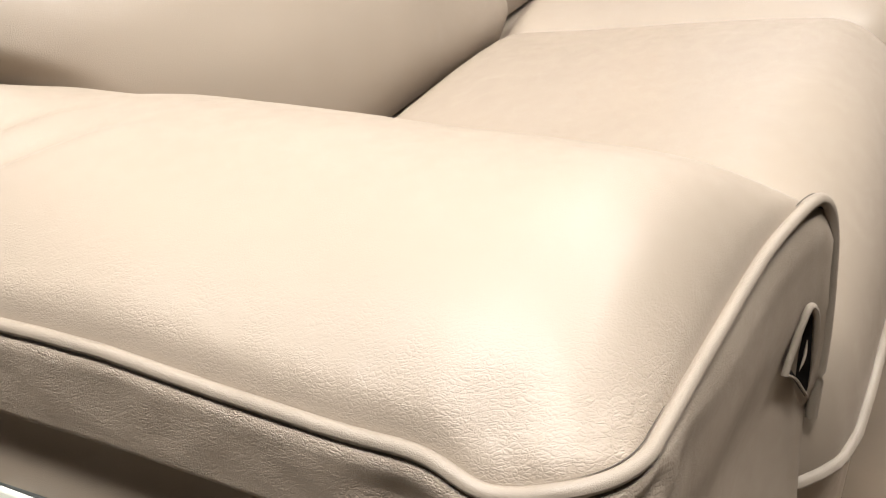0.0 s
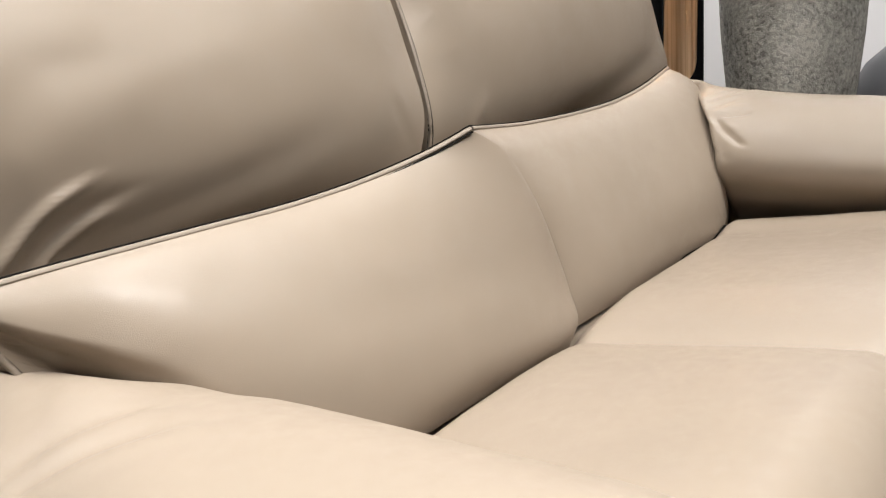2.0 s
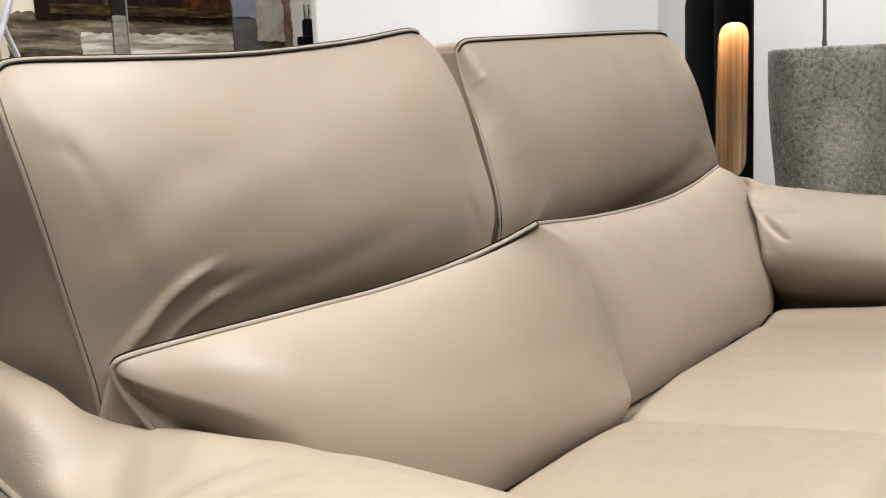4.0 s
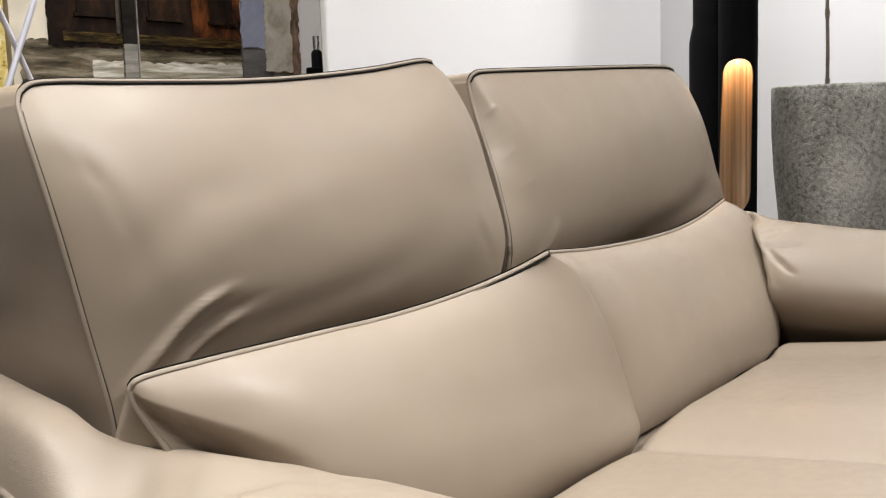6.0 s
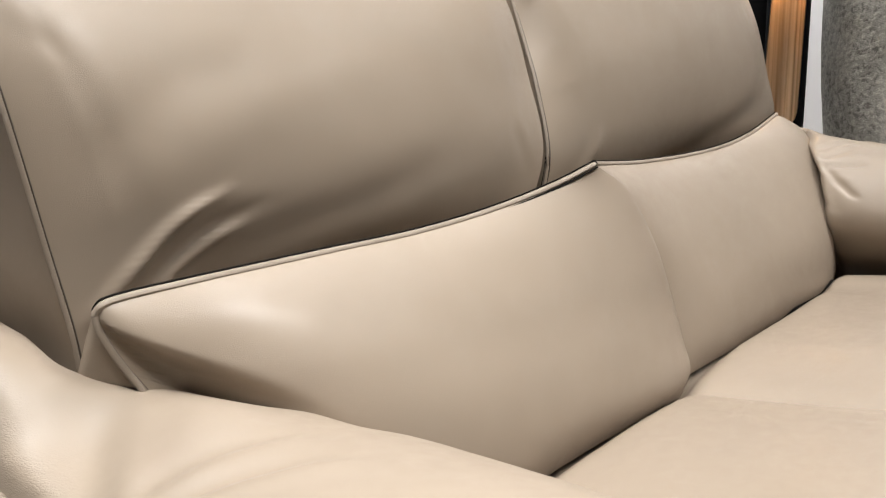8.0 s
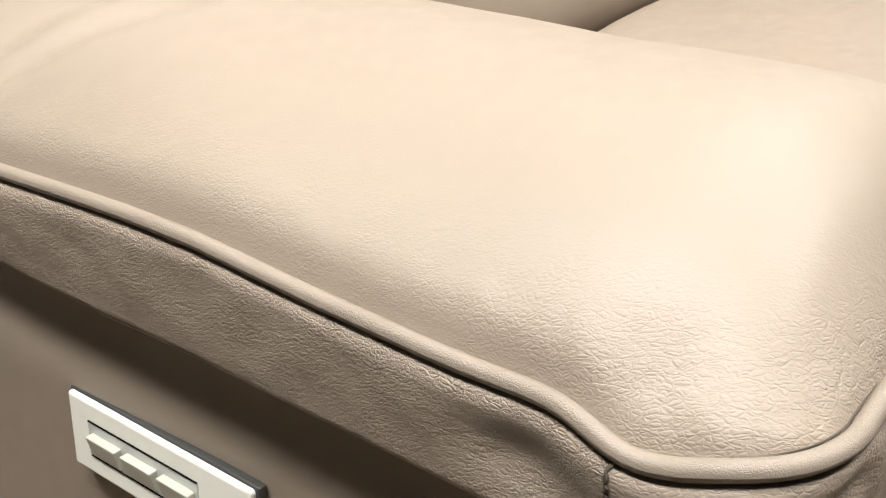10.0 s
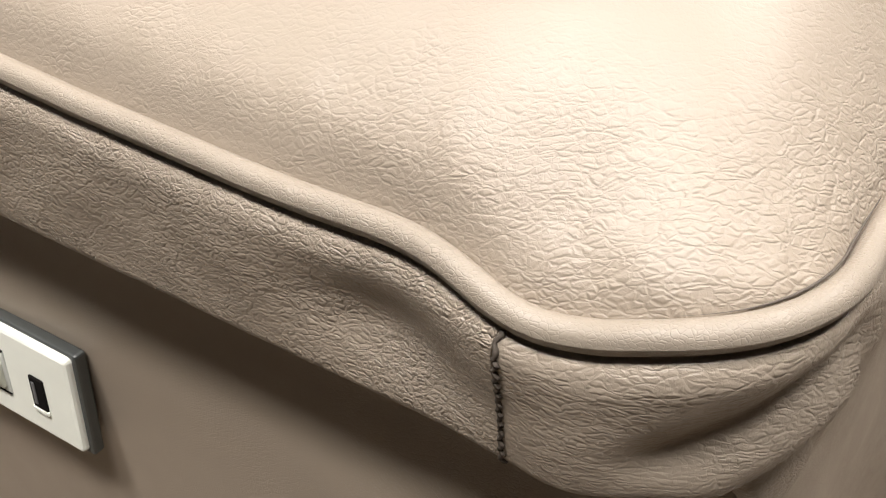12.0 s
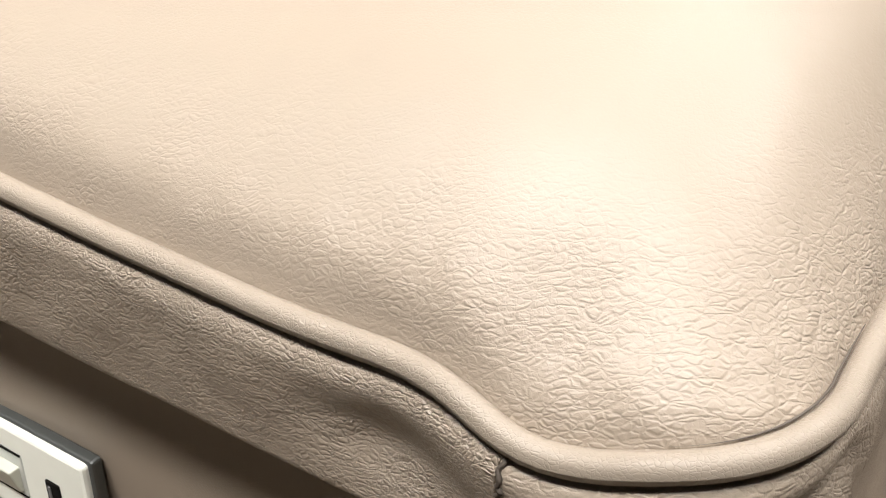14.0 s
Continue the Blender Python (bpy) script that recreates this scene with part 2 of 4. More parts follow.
def spline(points, n):
    """Catmull-Rom through points, n samples."""
    pts = [Vector(p) for p in points]
    pts = [pts[0] * 2 - pts[1]] + pts + [pts[-1] * 2 - pts[-2]]
    m = len(pts) - 3
    out = []
    for k in range(n):
        u = k / (n - 1) * m
        i = min(int(u), m - 1)
        f = u - i
        a, b, c, d = pts[i:i + 4]
        out.append(0.5 * ((2 * b) + (c - a) * f + (2 * a - 5 * b + 4 * c - d) * f * f + (3 * b - a - 3 * c + d) * f ** 3))
    return out


def tube_grid(path, radius, sides=10):
    rows = []
    up = Vector((0, 0, 1))
    for i, p in enumerate(path):
        d = (path[min(i + 1, len(path) - 1)] - path[max(i - 1, 0)]).normalized()
        a = d.cross(up)
        if a.length < 0.05:
            a = d.cross(Vector((1, 0, 0)))
        a.normalize()
        b = a.cross(d)
        r = radius(i / (len(path) - 1)) if callable(radius) else radius
        rows.append([p + r * (math.cos(q) * a + math.sin(q) * b) for q in (2 * math.pi * k / sides for k in range(sides + 1))])
    return rows


def tube(name, path, radius, mat, parent=None, label="", sides=10):
    return sheet(name, tube_grid([Vector(p) for p in path], radius, sides), mat, parent, label)


def box_bm(x0, x1, y0, y1, z0, z1, bevel=0.0, segments=2):
    bm = bmesh.new()
    bmesh.ops.create_cube(bm, size=1, matrix=Matrix.Translation(((x0 + x1) / 2, (y0 + y1) / 2, (z0 + z1) / 2)) @ Matrix.Diagonal((x1 - x0, y1 - y0, z1 - z0, 1)))
    if bevel:
        bmesh.ops.bevel(bm, geom=bm.edges[:], offset=bevel, segments=segments, affect="EDGES", profile=0.5)
    return bm


def part(name, bm, mat, parent=None, label="", smooth=False):
    me = bpy.data.meshes.new(name)
    bm.to_mesh(me)
    bm.free()
    if smooth:
        me.polygons.foreach_set("use_smooth", [True] * len(me.polygons))
    me.materials.append(mat)
    ob = attach(new(name, me), parent)
    return tagged(ob, label) if label else ob


def box(name, x0, x1, y0, y1, z0, z1, mat, parent=None, label="", bevel=0.0):
    return part(name, box_bm(x0, x1, y0, y1, z0, z1, bevel), mat, parent, label)


def lathe(name, profile, at, mat, parent=None, label="", sides=64):
    """Turned body: profile of (radius, z)."""
    rows = []
    for k in range(sides):
        q = 2 * math.pi * k / sides
        rows.append([Vector((at[0] + r * math.cos(q), at[1] + r * math.sin(q), at[2] + z)) for r, z in profile])
    return sheet(name, rows, mat, parent, label, loop=True)


def smooth01(t):
    t = min(1.0, max(0.0, t))
    return t * t * (3 - 2 * t)


def lerp(a, b, t):
    return a + (b - a) * t


def table(x, pairs):
    """Piecewise smooth lookup."""
    return float(np.interp(x, [p[0] for p in pairs], [p[1] for p in pairs]))


def ridge(u, v, a, b, width, height):
    """A soft fold along the segment a-b of a surface's own coordinates."""
    ax, ay = a
    dx, dy = b[0] - ax, b[1] - ay
    ll = dx * dx + dy * dy
    t = ((u - ax) * dx + (v - ay) * dy) / ll
    s = math.hypot(u - ax - t * dx, v - ay - t * dy)
    ends = smooth01((t + 0.15) / 0.3) * smooth01((1.15 - t) / 0.3)
    return height * math.exp(-(s / width) ** 2) * ends


def lumps(p, scale, amount):
    return amount * noise.noise(Vector(p) * scale)


# ---- room ----
X0, X1, Y0, Y1 = -4.5, 3.0, -5.0, 2.3
# Floor, ceiling, west and south walls stay unseen and steer bounced light.
tagged(box("floor", X0 - 0.2, X1 + 0.2, Y0 - 0.2, Y1 + 0.2, -0.15, 0, FLOOR), "unseen showroom floor, warm brown to tint bounced light", "floor", kind="structure")
tagged(box("ceiling", X0 - 0.2, X1 + 0.2, Y0 - 0.2, Y1 + 0.2, CEILING, CEILING + 0.15, CEILPAINT), "unseen showroom ceiling, kept dark to cut bounced light", "ceiling", kind="structure")
tagged(box("wall_east", X1, X1 + 0.2, Y0 - 0.2, Y1 + 0.2, 0, CEILING, WHITE), "smooth white painted wall behind planter", "wall", kind="structure")
tagged(box("wall_west", X0 - 0.2, X0, Y0 - 0.2, Y1 + 0.2, 0, CEILING, DARKWALL), "unseen grey wall, kept dark to cut bounced light", "wall", kind="structure")
tagged(box("wall_north", X0, X1, Y1, Y1 + 0.2, 0, CEILING, WHITE), "smooth white painted wall", "wall", kind="structure")
tagged(box("wall_south", X0, X1, Y0 - 0.2, Y0, 0, CEILING, DARKWALL), "unseen grey wall, kept dark to cut bounced light", "wall", kind="structure")


# ---- unseen ceiling lights, added around the lamps ----
def downlight(at):
    e = group_at("unseen_ceiling_light", *at, "round white ceiling light, unseen, added around its lamp", "ceiling light", "ceiling downlights")
    lathe("rim", [(0.27, 0.0), (0.285, -0.004), (0.30, -0.006), (0.31, 0.0)], at, WHITE, e)
    lathe("diffuser", [(0.001, -0.003), (0.14, -0.003), (0.27, -0.002)], at, DIFFUSER, e, "glowing white diffuser")
    return e


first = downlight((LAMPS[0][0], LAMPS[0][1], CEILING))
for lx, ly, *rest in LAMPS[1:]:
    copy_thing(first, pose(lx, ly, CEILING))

# ---- sofa ----
sofa = group_at("sofa", 0.65, 0.42, 0.0, "taupe leather two-seat recliner sofa with piped cushions", "sofa")


# near armrest
def pipe_z(y):
    base = table(y, [(0.03, 0.586), (0.08, 0.583), (0.14, 0.584), (0.22, 0.588), (0.28, 0.5925), (0.32, 0.5925), (0.36, 0.591), (0.41, 0.5885), (0.46, 0.588), (0.51, 0.593), (0.57, 0.606), (0.64, 0.627), (0.9, 0.66)])
    return base - 0.005 * math.exp(-((y - 0.092) / 0.018) ** 2)


def rear_z(y):
    """How far the rear of the arm swells above its piping."""
    return table(y, [(0.46, 0.004), (0.55, 0.020), (0.64, 0.026), (0.9, 0.026)])


def band_h(y):
    """Height of the band below the piping."""
    base = table(y, [(0.04, 0.047), (0.10, 0.049), (0.14, 0.050), (0.20, 0.052), (0.28, 0.0565), (0.35, 0.0565), (0.40, 0.053), (0.45, 0.049), (0.52, 0.044), (0.8, 0.042)])
    return base - 0.003 * math.exp(-((y - 0.092) / 0.018) ** 2)


ARM_FRONT, ARM_OUT, ARM_R = 0.043, -0.052, 0.040


def front_y(x):
    return table(x, [(-0.05, 0.0435), (0.0, 0.043), (0.065, 0.039), (0.129, 0.034), (0.165, 0.027), (0.188, 0.019), (0.215, 0.010)])


def edge_sway(y):
    return 0.002 * math.exp(-((y - 0.13) / 0.02) ** 2) - 0.003 * math.exp(-((y - 0.098) / 0.016) ** 2)


def arm_out_x(y):
    """Plan of the outer edge, rounded at the front."""
    d = y - ARM_FRONT
    if d >= ARM_R:
        x = ARM_OUT
    else:
        x = ARM_OUT + ARM_R - math.sqrt(max(0.0, ARM_R ** 2 - (ARM_R - d) ** 2))
    return x + edge_sway(y)


FULL = [(-0.052, None, 0.0), (-0.036, None, 0.021), (0.008, 0.638, 0), (0.070, 0.6555, 0), (0.128, 0.650, 0), (0.178, 0.621, 0), (0.206, 0.572, 0), (0.211, 0.515, 0), (0.205, 0.45, 0)]
FACE = [(-0.052, 0.0), (-0.036, 0.001), (0.008, 0.002), (0.070, 0.004), (0.128, 0.008), (0.176, 0.010), (0.200, -0.008), (0.206, -0.07), (0.204, -0.14)]
REAR = [(-0.052, 0.0), (-0.048, 0.017), (-0.037, 0.033), (-0.020, 0.042), (0.001, 0.041), (0.020, 0.028), (0.034, -0.004), (0.041, -0.055), (0.045, -0.12)]


def arm_row(y, n):
    d = y - ARM_FRONT
    r = smooth01((y - 0.48) / 0.13)
    sag = table(y, [(0.05, 0.002), (0.2, 0.004), (0.35, 0.0), (0.47, 0.002), (0.6, 0.024), (0.9, 0.04)])
    drop = table(d, [(0.0, 0.001), (0.05, 0.003), (0.1, 0.004), (0.2, 0.006), (0.3, 0.009), (0.38, 0.010), (0.46, 0.006), (0.6, 0.0)])
    ctrl = []
    settle = table(y, [(0.05, 0.003), (0.10, 0.0055), (0.25, 0.0050), (0.38, 0.0045), (0.46, 0.009), (0.52, 0.011), (0.9, 0.011)])
    for k, (f, g, h) in enumerate(zip(FACE, FULL, REAR)):
        reach = lerp(0.13, 0.085, smooth01((g[0] + 0.02) / 0.13))
        w = 1 - (1 - min(1.0, d / reach)) ** 3.5
        gz = pipe_z(y) + g[2] if g[1] is None else g[1] - sag - drop * smooth01((g[0] - 0.0) / 0.12) - settle * smooth01((g[0] + 0.036) / 0.10)
        x = lerp(lerp(f[0], g[0], w), h[0], r)
        z = lerp(lerp(pipe_z(y) + f[1], gz, w), pipe_z(y) + h[1] + rear_z(y) * smooth01(k / 2.5), r)
        xo = arm_out_x(y) - edge_sway(y)
        x = xo + (x - ARM_OUT) * (lerp(0.204, 0.211, smooth01((y - 0.06) / 0.12)) - xo) / (0.206 - ARM_OUT)
        x += edge_sway(y) * math.exp(-((x - xo) / 0.012) ** 2)
        ctrl.append((x, y + (front_y(x) - ARM_FRONT) * (1 - smooth01(d / 0.16)), z))
    return spline(ctrl, n)


def arm_relief(p):
    x, y = p.x, p.y
    h = lumps(p, 7, 0.0014) + lumps(p, 22, 0.0005)
    edge = math.exp(-((x - ARM_OUT) / 0.035) ** 2) + math.exp(-((y - ARM_FRONT) / 0.03) ** 2)
    h += edge * lumps((x * 1.2, y, 0.3), 110, 0.0007)
    h += ridge(x, y, (-0.036, 0.432), (0.06, 0.350), 0.009, 0.0036)
    h -= ridge(x, y, (-0.036, 0.444), (0.05, 0.380), 0.008, 0.0030)
    h += ridge(x, y, (-0.034, 0.452), (0.075, 0.398), 0.009, 0.0034)
    h -= ridge(x, y, (-0.034, 0.465), (0.06, 0.425), 0.010, 0.0028)
    h += ridge(x, y, (-0.045, 0.44), (0.04, 0.53), 0.012, 0.0030)
    h -= ridge(x, y, (-0.045, 0.47), (0.02, 0.56), 0.012, 0.0030)
    h -= ridge(x, y, (-0.024, 0.052), (-0.010, 0.070), 0.0016, 0.0012)
    h += 0.019 * math.exp(-((y - 0.500) / 0.060) ** 2) * math.exp(-((x - 0.055) / 0.045) ** 2)
    return h


ys = [ARM_FRONT + 0.30 * (k / 90) ** 1.6 for k in range(91)] + [ARM_FRONT + 0.30 + 0.50 * k / 70 for k in range(1, 71)]
rows = [arm_row(y, 90) for y in ys]
for i, row in enumerate(rows):
    for j, p in enumerate(row):
        fade = min(1.0, j / 4) * min(1.0, i / 4)
        gap = min(max(0.0, p.x - arm_out_x(ys[i])), ys[i] - ARM_FRONT)
        dip = 0.0050 * math.exp(-(gap / 0.0042) ** 2)
        row[j] = p + Vector((0, 0, arm_relief(p) * fade - dip))
armrest = sheet("armrest", rows, ARM_LEATHER, sofa, "padded taupe leather armrest with crinkled edge", flip=True)

edge = [Vector((arm_out_x(y), y, pipe_z(y))) for y in (0.84 - 0.004 * k for k in range(190)) if y > ARM_FRONT + ARM_R]
corner = []
for k in range(1, 20):
    q = math.pi / 2 * k / 20
    cy = ARM_FRONT + ARM_R - ARM_R * math.sin(q)
    corner.append(Vector((ARM_OUT + ARM_R - ARM_R * math.cos(q) + edge_sway(cy), cy, pipe_z(cy))))
front = spline([(-0.0115, 0.0432, 0.5850), (0.03, 0.0412, 0.586), (0.065, 0.039, 0.5875), (0.129, 0.034, 0.591), (0.165, 0.027, 0.5945), (0.186, 0.020, 0.597),
                (0.1945, 0.0150, 0.591), (0.2000, 0.0118, 0.574), (0.2030, 0.0100, 0.545), (0.2035, 0.0092, 0.50), (0.202, 0.011, 0.45)], 80)
PIPE_R = 0.0035
welt = edge + corner + front
tube("piping", [p + Vector((-0.0003, -0.0003, -0.0002)) for p in welt], PIPE_R, PIPING, armrest, "rolled leather piping", 14)


# band below the piping
def band_point(p, inward, v):
    """v runs 0 at the piping to 1 at the lower seam."""
    h = band_h(p.y)
    bulge = 0.0072 * math.sqrt(1 - (1 - min(1, v / 0.16)) ** 2) - 0.003 * v * v - 0.006 * max(0, (v - 0.9) / 0.1) ** 2
    q = p - inward * (bulge - 0.0022) + Vector((0, 0, -0.003 - h * v))
    q -= inward * (lumps(q, 16, 0.0025) + lumps(q, 45, 0.0012)) * math.sin(math.pi * v)
    q += inward * 0.0050 * math.exp(-((q.y - 0.135) / 0.02) ** 2) * math.exp(-((v - 0.45) / 0.25) ** 2)
    return q - Vector((edge_sway(p.y) * v, 0, 0)) if p.y > 0.07 else q


def inward_of(path, i):
    d = path[min(i + 1, len(path) - 1)] - path[max(i - 1, 0)]
    d.z = 0
    d.normalize()
    return Vector((-d.y, d.x, 0))


side = [p for p in edge if p.y >= 0.0975]
wrap = [p for p in edge if p.y <= 0.1015] + corner + [p for p in front if p.x < 0.204 and p.z > 0.585]
for nm, path in (("side_band", side), ("front_panel", wrap)):
    grid, run = [], 0.0
    for i, p in enumerate(path):
        inn = inward_of(path, i)
        run += (p - path[max(i - 1, 0)]).length
        col = [band_point(p, inn, v / 40) for v in range(41)]
        if nm == "front_panel":
            t = smooth01((run - 0.035) / 0.13)
            deep = band_h(p.y) + 0.46 * t ** 1.6
            for v in range(41):
                f = v / 40
                d = deep * f
                out = 0.0072 * math.sqrt(1 - (1 - min(1, d / 0.010)) ** 2) * (1 - t * smooth01((d - 0.05) / 0.06))
                out += 0.006 * smooth01((d - 0.08) / 0.15) * t - (0.003 * f * f + 0.006 * max(0, (f - 0.9) / 0.1) ** 2) * (1 - t)
                out -= 0.09 * max(0.0, d - 0.008) * smooth01((run - 0.01) / 0.03) * (1 - smooth01((run - 0.07) / 0.09))
                q = p - inn * (out - 0.0022) + Vector((0, 0, -0.003 - d))
                q += inn * (ridge(run, d, (0.030, 0.032), (0.080, 0.010), 0.006, 0.0042) + ridge(run, d, (0.040, 0.060), (0.110, 0.026), 0.006, 0.0036) - ridge(run, d, (0.040, 0.046), (0.095, 0.018), 0.007, 0.0022))
                q -= inn * (lumps(q, 16, 0.003) + lumps(q, 45, 0.0012)) * min(1, 10 * f)
                col[v] = col[v].lerp(q, smooth01(run / 0.02))
        grid.append(col)
    sheet(nm, grid, BAND_LEATHER if nm == "side_band" else FRONT_LEATHER, armrest, "crinkled leather band under the piping" if nm == "side_band" else "smooth leather arm front panel")
# stitched join between the two
seam_path = []
for v in range(2, 81):
    p = band_point(Vector((arm_out_x(0.0995), 0.0995, pipe_z(0.0995))), Vector((1, 0, 0)), v / 80)
    seam_path.append(p + Vector((-0.0003, 0.0007 * (abs((v % 6) - 3) / 3 - 0.5) + lumps((0, v * 0.3, 0), 1.0, 0.0006), 0)))
tube("seam", seam_path, lambda t: 0.00060 + 0.00014 * (int(t * 78) % 6 < 2), THREAD_AND_SHADE, armrest, "dark stitched seam", 6)
# Dark tubes above and below the piping put shade into its creases.
line = welt[len(edge) + 4:-24]
tube("groove_shade", [p + inward_of(line, i) * 0.0034 + Vector((0, 0, 0.0016)) for i, p in enumerate(line)], lambda t: 0.0003 * smooth01(t / 0.15) + 0.00002, THREAD_AND_SHADE, armrest, "dark tube shading the crease above the piping", 6)
tube("groove_shade", [p + Vector((-0.0005, 0, -0.0042)) for p in edge + corner + front[:56]], 0.0008, SHADE_BLACK, armrest, "dark tube shading the crease under piping", 6)
lowseam = []
for i, p in enumerate(side):
    lowseam.append(band_point(p, inward_of(side, i), 1.0) + Vector((-0.0012, 0, 0.0)))
tube("lower_piping", lowseam, 0.0015, PIPING, armrest, "thin lower seam piping", 8)
# fold opening on the inner front
slot = spline([(0.1600, 0.0225, 0.5040), (0.1660, 0.0205, 0.5165), (0.1725, 0.0180, 0.5300), (0.1775, 0.0155, 0.5385), (0.1825, 0.0130, 0.5330), (0.1860, 0.0120, 0.5180), (0.1885, 0.0120, 0.4980), (0.1915, 0.0130, 0.4800)], 44)
lip = spline([(0.1915, 0.0140, 0.4700), (0.1850, 0.0165, 0.4790), (0.1755, 0.0195, 0.4915), (0.1600, 0.0225, 0.5040)], 24)
tube("fold_edge", slot, lambda t: 0.0021 * (1 - 0.75 * smooth01((t - 0.72) / 0.28)), PIPING, armrest, "curled leather fold", 10)
tube("fold_lip", [p + Vector((0.0006, -0.0012, 0.0004)) for p in lip], 0.0008, PIPING, armrest, "edge of the leather panel under the fold", 8)
# The hollow's shade is put in as a near-black sheet.
mid = Vector((0.1805, 0.0210, 0.506))
ring = slot + lip[:-1]
sheet("fold_hollow_shade", [[p, p.lerp(mid, 0.5) + Vector((0, 0.003, 0)), p.lerp(mid, 0.95) + Vector((0, 0.004, 0))] for p in ring + ring[:1]], SHADE_BLACK, armrest, "near-black sheet for the shade in the fold's hollow")
tuck = spline([(0.1712, 0.0165, 0.5010), (0.1745, 0.0150, 0.5090), (0.1768, 0.0150, 0.5190)], 14)
tube("fold_tuck", tuck, lambda t: 0.0009 * math.sin(math.pi * min(0.97, max(0.03, t))), LEATHER, armrest, "leather tucked into the fold", 8)
rows = []
for k in range(34):
    z = 0.592 - 0.155 * k / 33
    w = 1 - 0.97 * smooth01((k - 20) / 13) ** 2
    far_x = table(z, [(0.545, 0.0165), (0.56, 0.0150), (0.575, 0.0125), (0.585, 0.0085), (0.592, 0.004)])
    swell = 0.007 * smooth01((0.575 - z) / 0.05) * smooth01((z - 0.437) / 0.045)
    rows.append([Vector((0.186 + far_x * w * j / 9 + 0.010 * (1 - w), front_y(0.186 + far_x * w * j / 9) + 0.001 - swell * math.sin(1.6 * j / 9) + lumps((j * 0.02, 0, z), 22, 0.0012), z)) for j in range(10)])
sheet("inner_front", rows, FRONT_LEATHER, armrest, "narrow leather strip beside the fold")


# outer side panel with the control plate
def side_x(y, z):
    return -0.040 + 0.002 * math.sin(y * 9) + lumps((0, y, z), 5, 0.003) - 0.004 * smooth01((0.48 - z) / 0.3) + 0.009 * smooth01((z - 0.465) / 0.05)


rows = []
for i in range(60):
    y = 0.045 + 0.80 * i / 59
    rows.append([Vector((side_x(y, 0.56 - 0.52 * j / 40) + 0.03 * smooth01((0.07 - y) / 0.04), y, 0.56 - 0.52 * j / 40)) for j in range(41)])
sheet("side_panel", rows, LEATHER, sofa, "smooth leather outer side of the armrest", flip=True)
# control plate, leaning with the side panel
PX = -0.0435
PLATE = Matrix.Translation((-0.0006, -0.0113, 0.0068)) @ Matrix.Translation((PX, 0.35, 0.435)) @ Matrix.Rotation(radians(6.0), 4, "Y") @ Matrix.Translation((-PX, -0.35, -0.435))


def plate_part(name, x0, x1, y0, y1, z0, z1, mat, bevel, segments, parent, label, wedge=0.0):
    bm = box_bm(x0, x1, y0, y1, z0, z1, bevel, segments)
    if wedge:
        for v in bm.verts:
            if v.co.x < (x0 + x1) / 2:
                v.co.x += wedge * (z1 - v.co.z) / (z1 - z0)
    bmesh.ops.transform(bm, matrix=PLATE, verts=bm.verts)
    return part(name, bm, mat, parent, label)


plate = plate_part("control_panel", PX - 0.004, PX + 0.003, 0.2870, 0.4192, 0.4130, 0.4570, ALUMINIUM, 0.0016, 2, sofa, "brushed aluminium recliner control plate")
plate_part("rim", PX - 0.0012, PX + 0.004, 0.2848, 0.4208, 0.4108, 0.4584, PANEL_RIM, 0.0012, 2, plate, "dark bevelled rim")
plate_part("recess", PX - 0.0044, PX, 0.322, 0.404, 0.4250, 0.4455, plain("recess_grey", (0.50, 0.51, 0.47), 0.4, 0.2), 0.0005, 1, plate, "shallow button recess")
plate_part("recess_edge", PX - 0.0047, PX - 0.003, 0.3225, 0.4035, 0.4450, 0.4458, SHADE_BLACK, 0.0002, 1, plate, "dark upper edge of the recess")
plate_part("recess_edge", PX - 0.0047, PX - 0.003, 0.3225, 0.4035, 0.4246, 0.4252, SHADE_BLACK, 0.0002, 1, plate, "dark lower edge of the recess")
# Plate metal in a darker tone, for the shade on the buttons' fronts.
SHADED_BUTTON = plain("shaded_button_metal", (0.56, 0.56, 0.48), 0.36, 0.15, vary=0.04, scale=60, bump=0.05, bscale=900)
for k in range(3):
    y0 = 0.3245 + 0.0268 * k
    plate_part("button", PX - 0.0092, PX - 0.003, y0, y0 + 0.0225, 0.4272, 0.4395, SHADED_BUTTON, 0.0007, 2, plate, "raised wedge-shaped metal button", 0.0034)
plate_part("usb_port", PX - 0.0048, PX - 0.002, 0.3020, 0.3095, 0.4262, 0.4412, SHADE_BLACK, 0.0004, 1, plate, "black charging socket")
plate_part("usb_lip", PX - 0.0050, PX - 0.002, 0.3016, 0.3099, 0.4244, 0.4264, ALUMINIUM, 0.0003, 1, plate, "pale lip of the charging socket")
plate_part("usb_tongue", PX - 0.0052, PX - 0.003, 0.3065, 0.3080, 0.4285, 0.4390, plain("socket_tongue", (0.12, 0.12, 0.12), 0.4), 0.0002, 1, plate, "pale socket tongue")


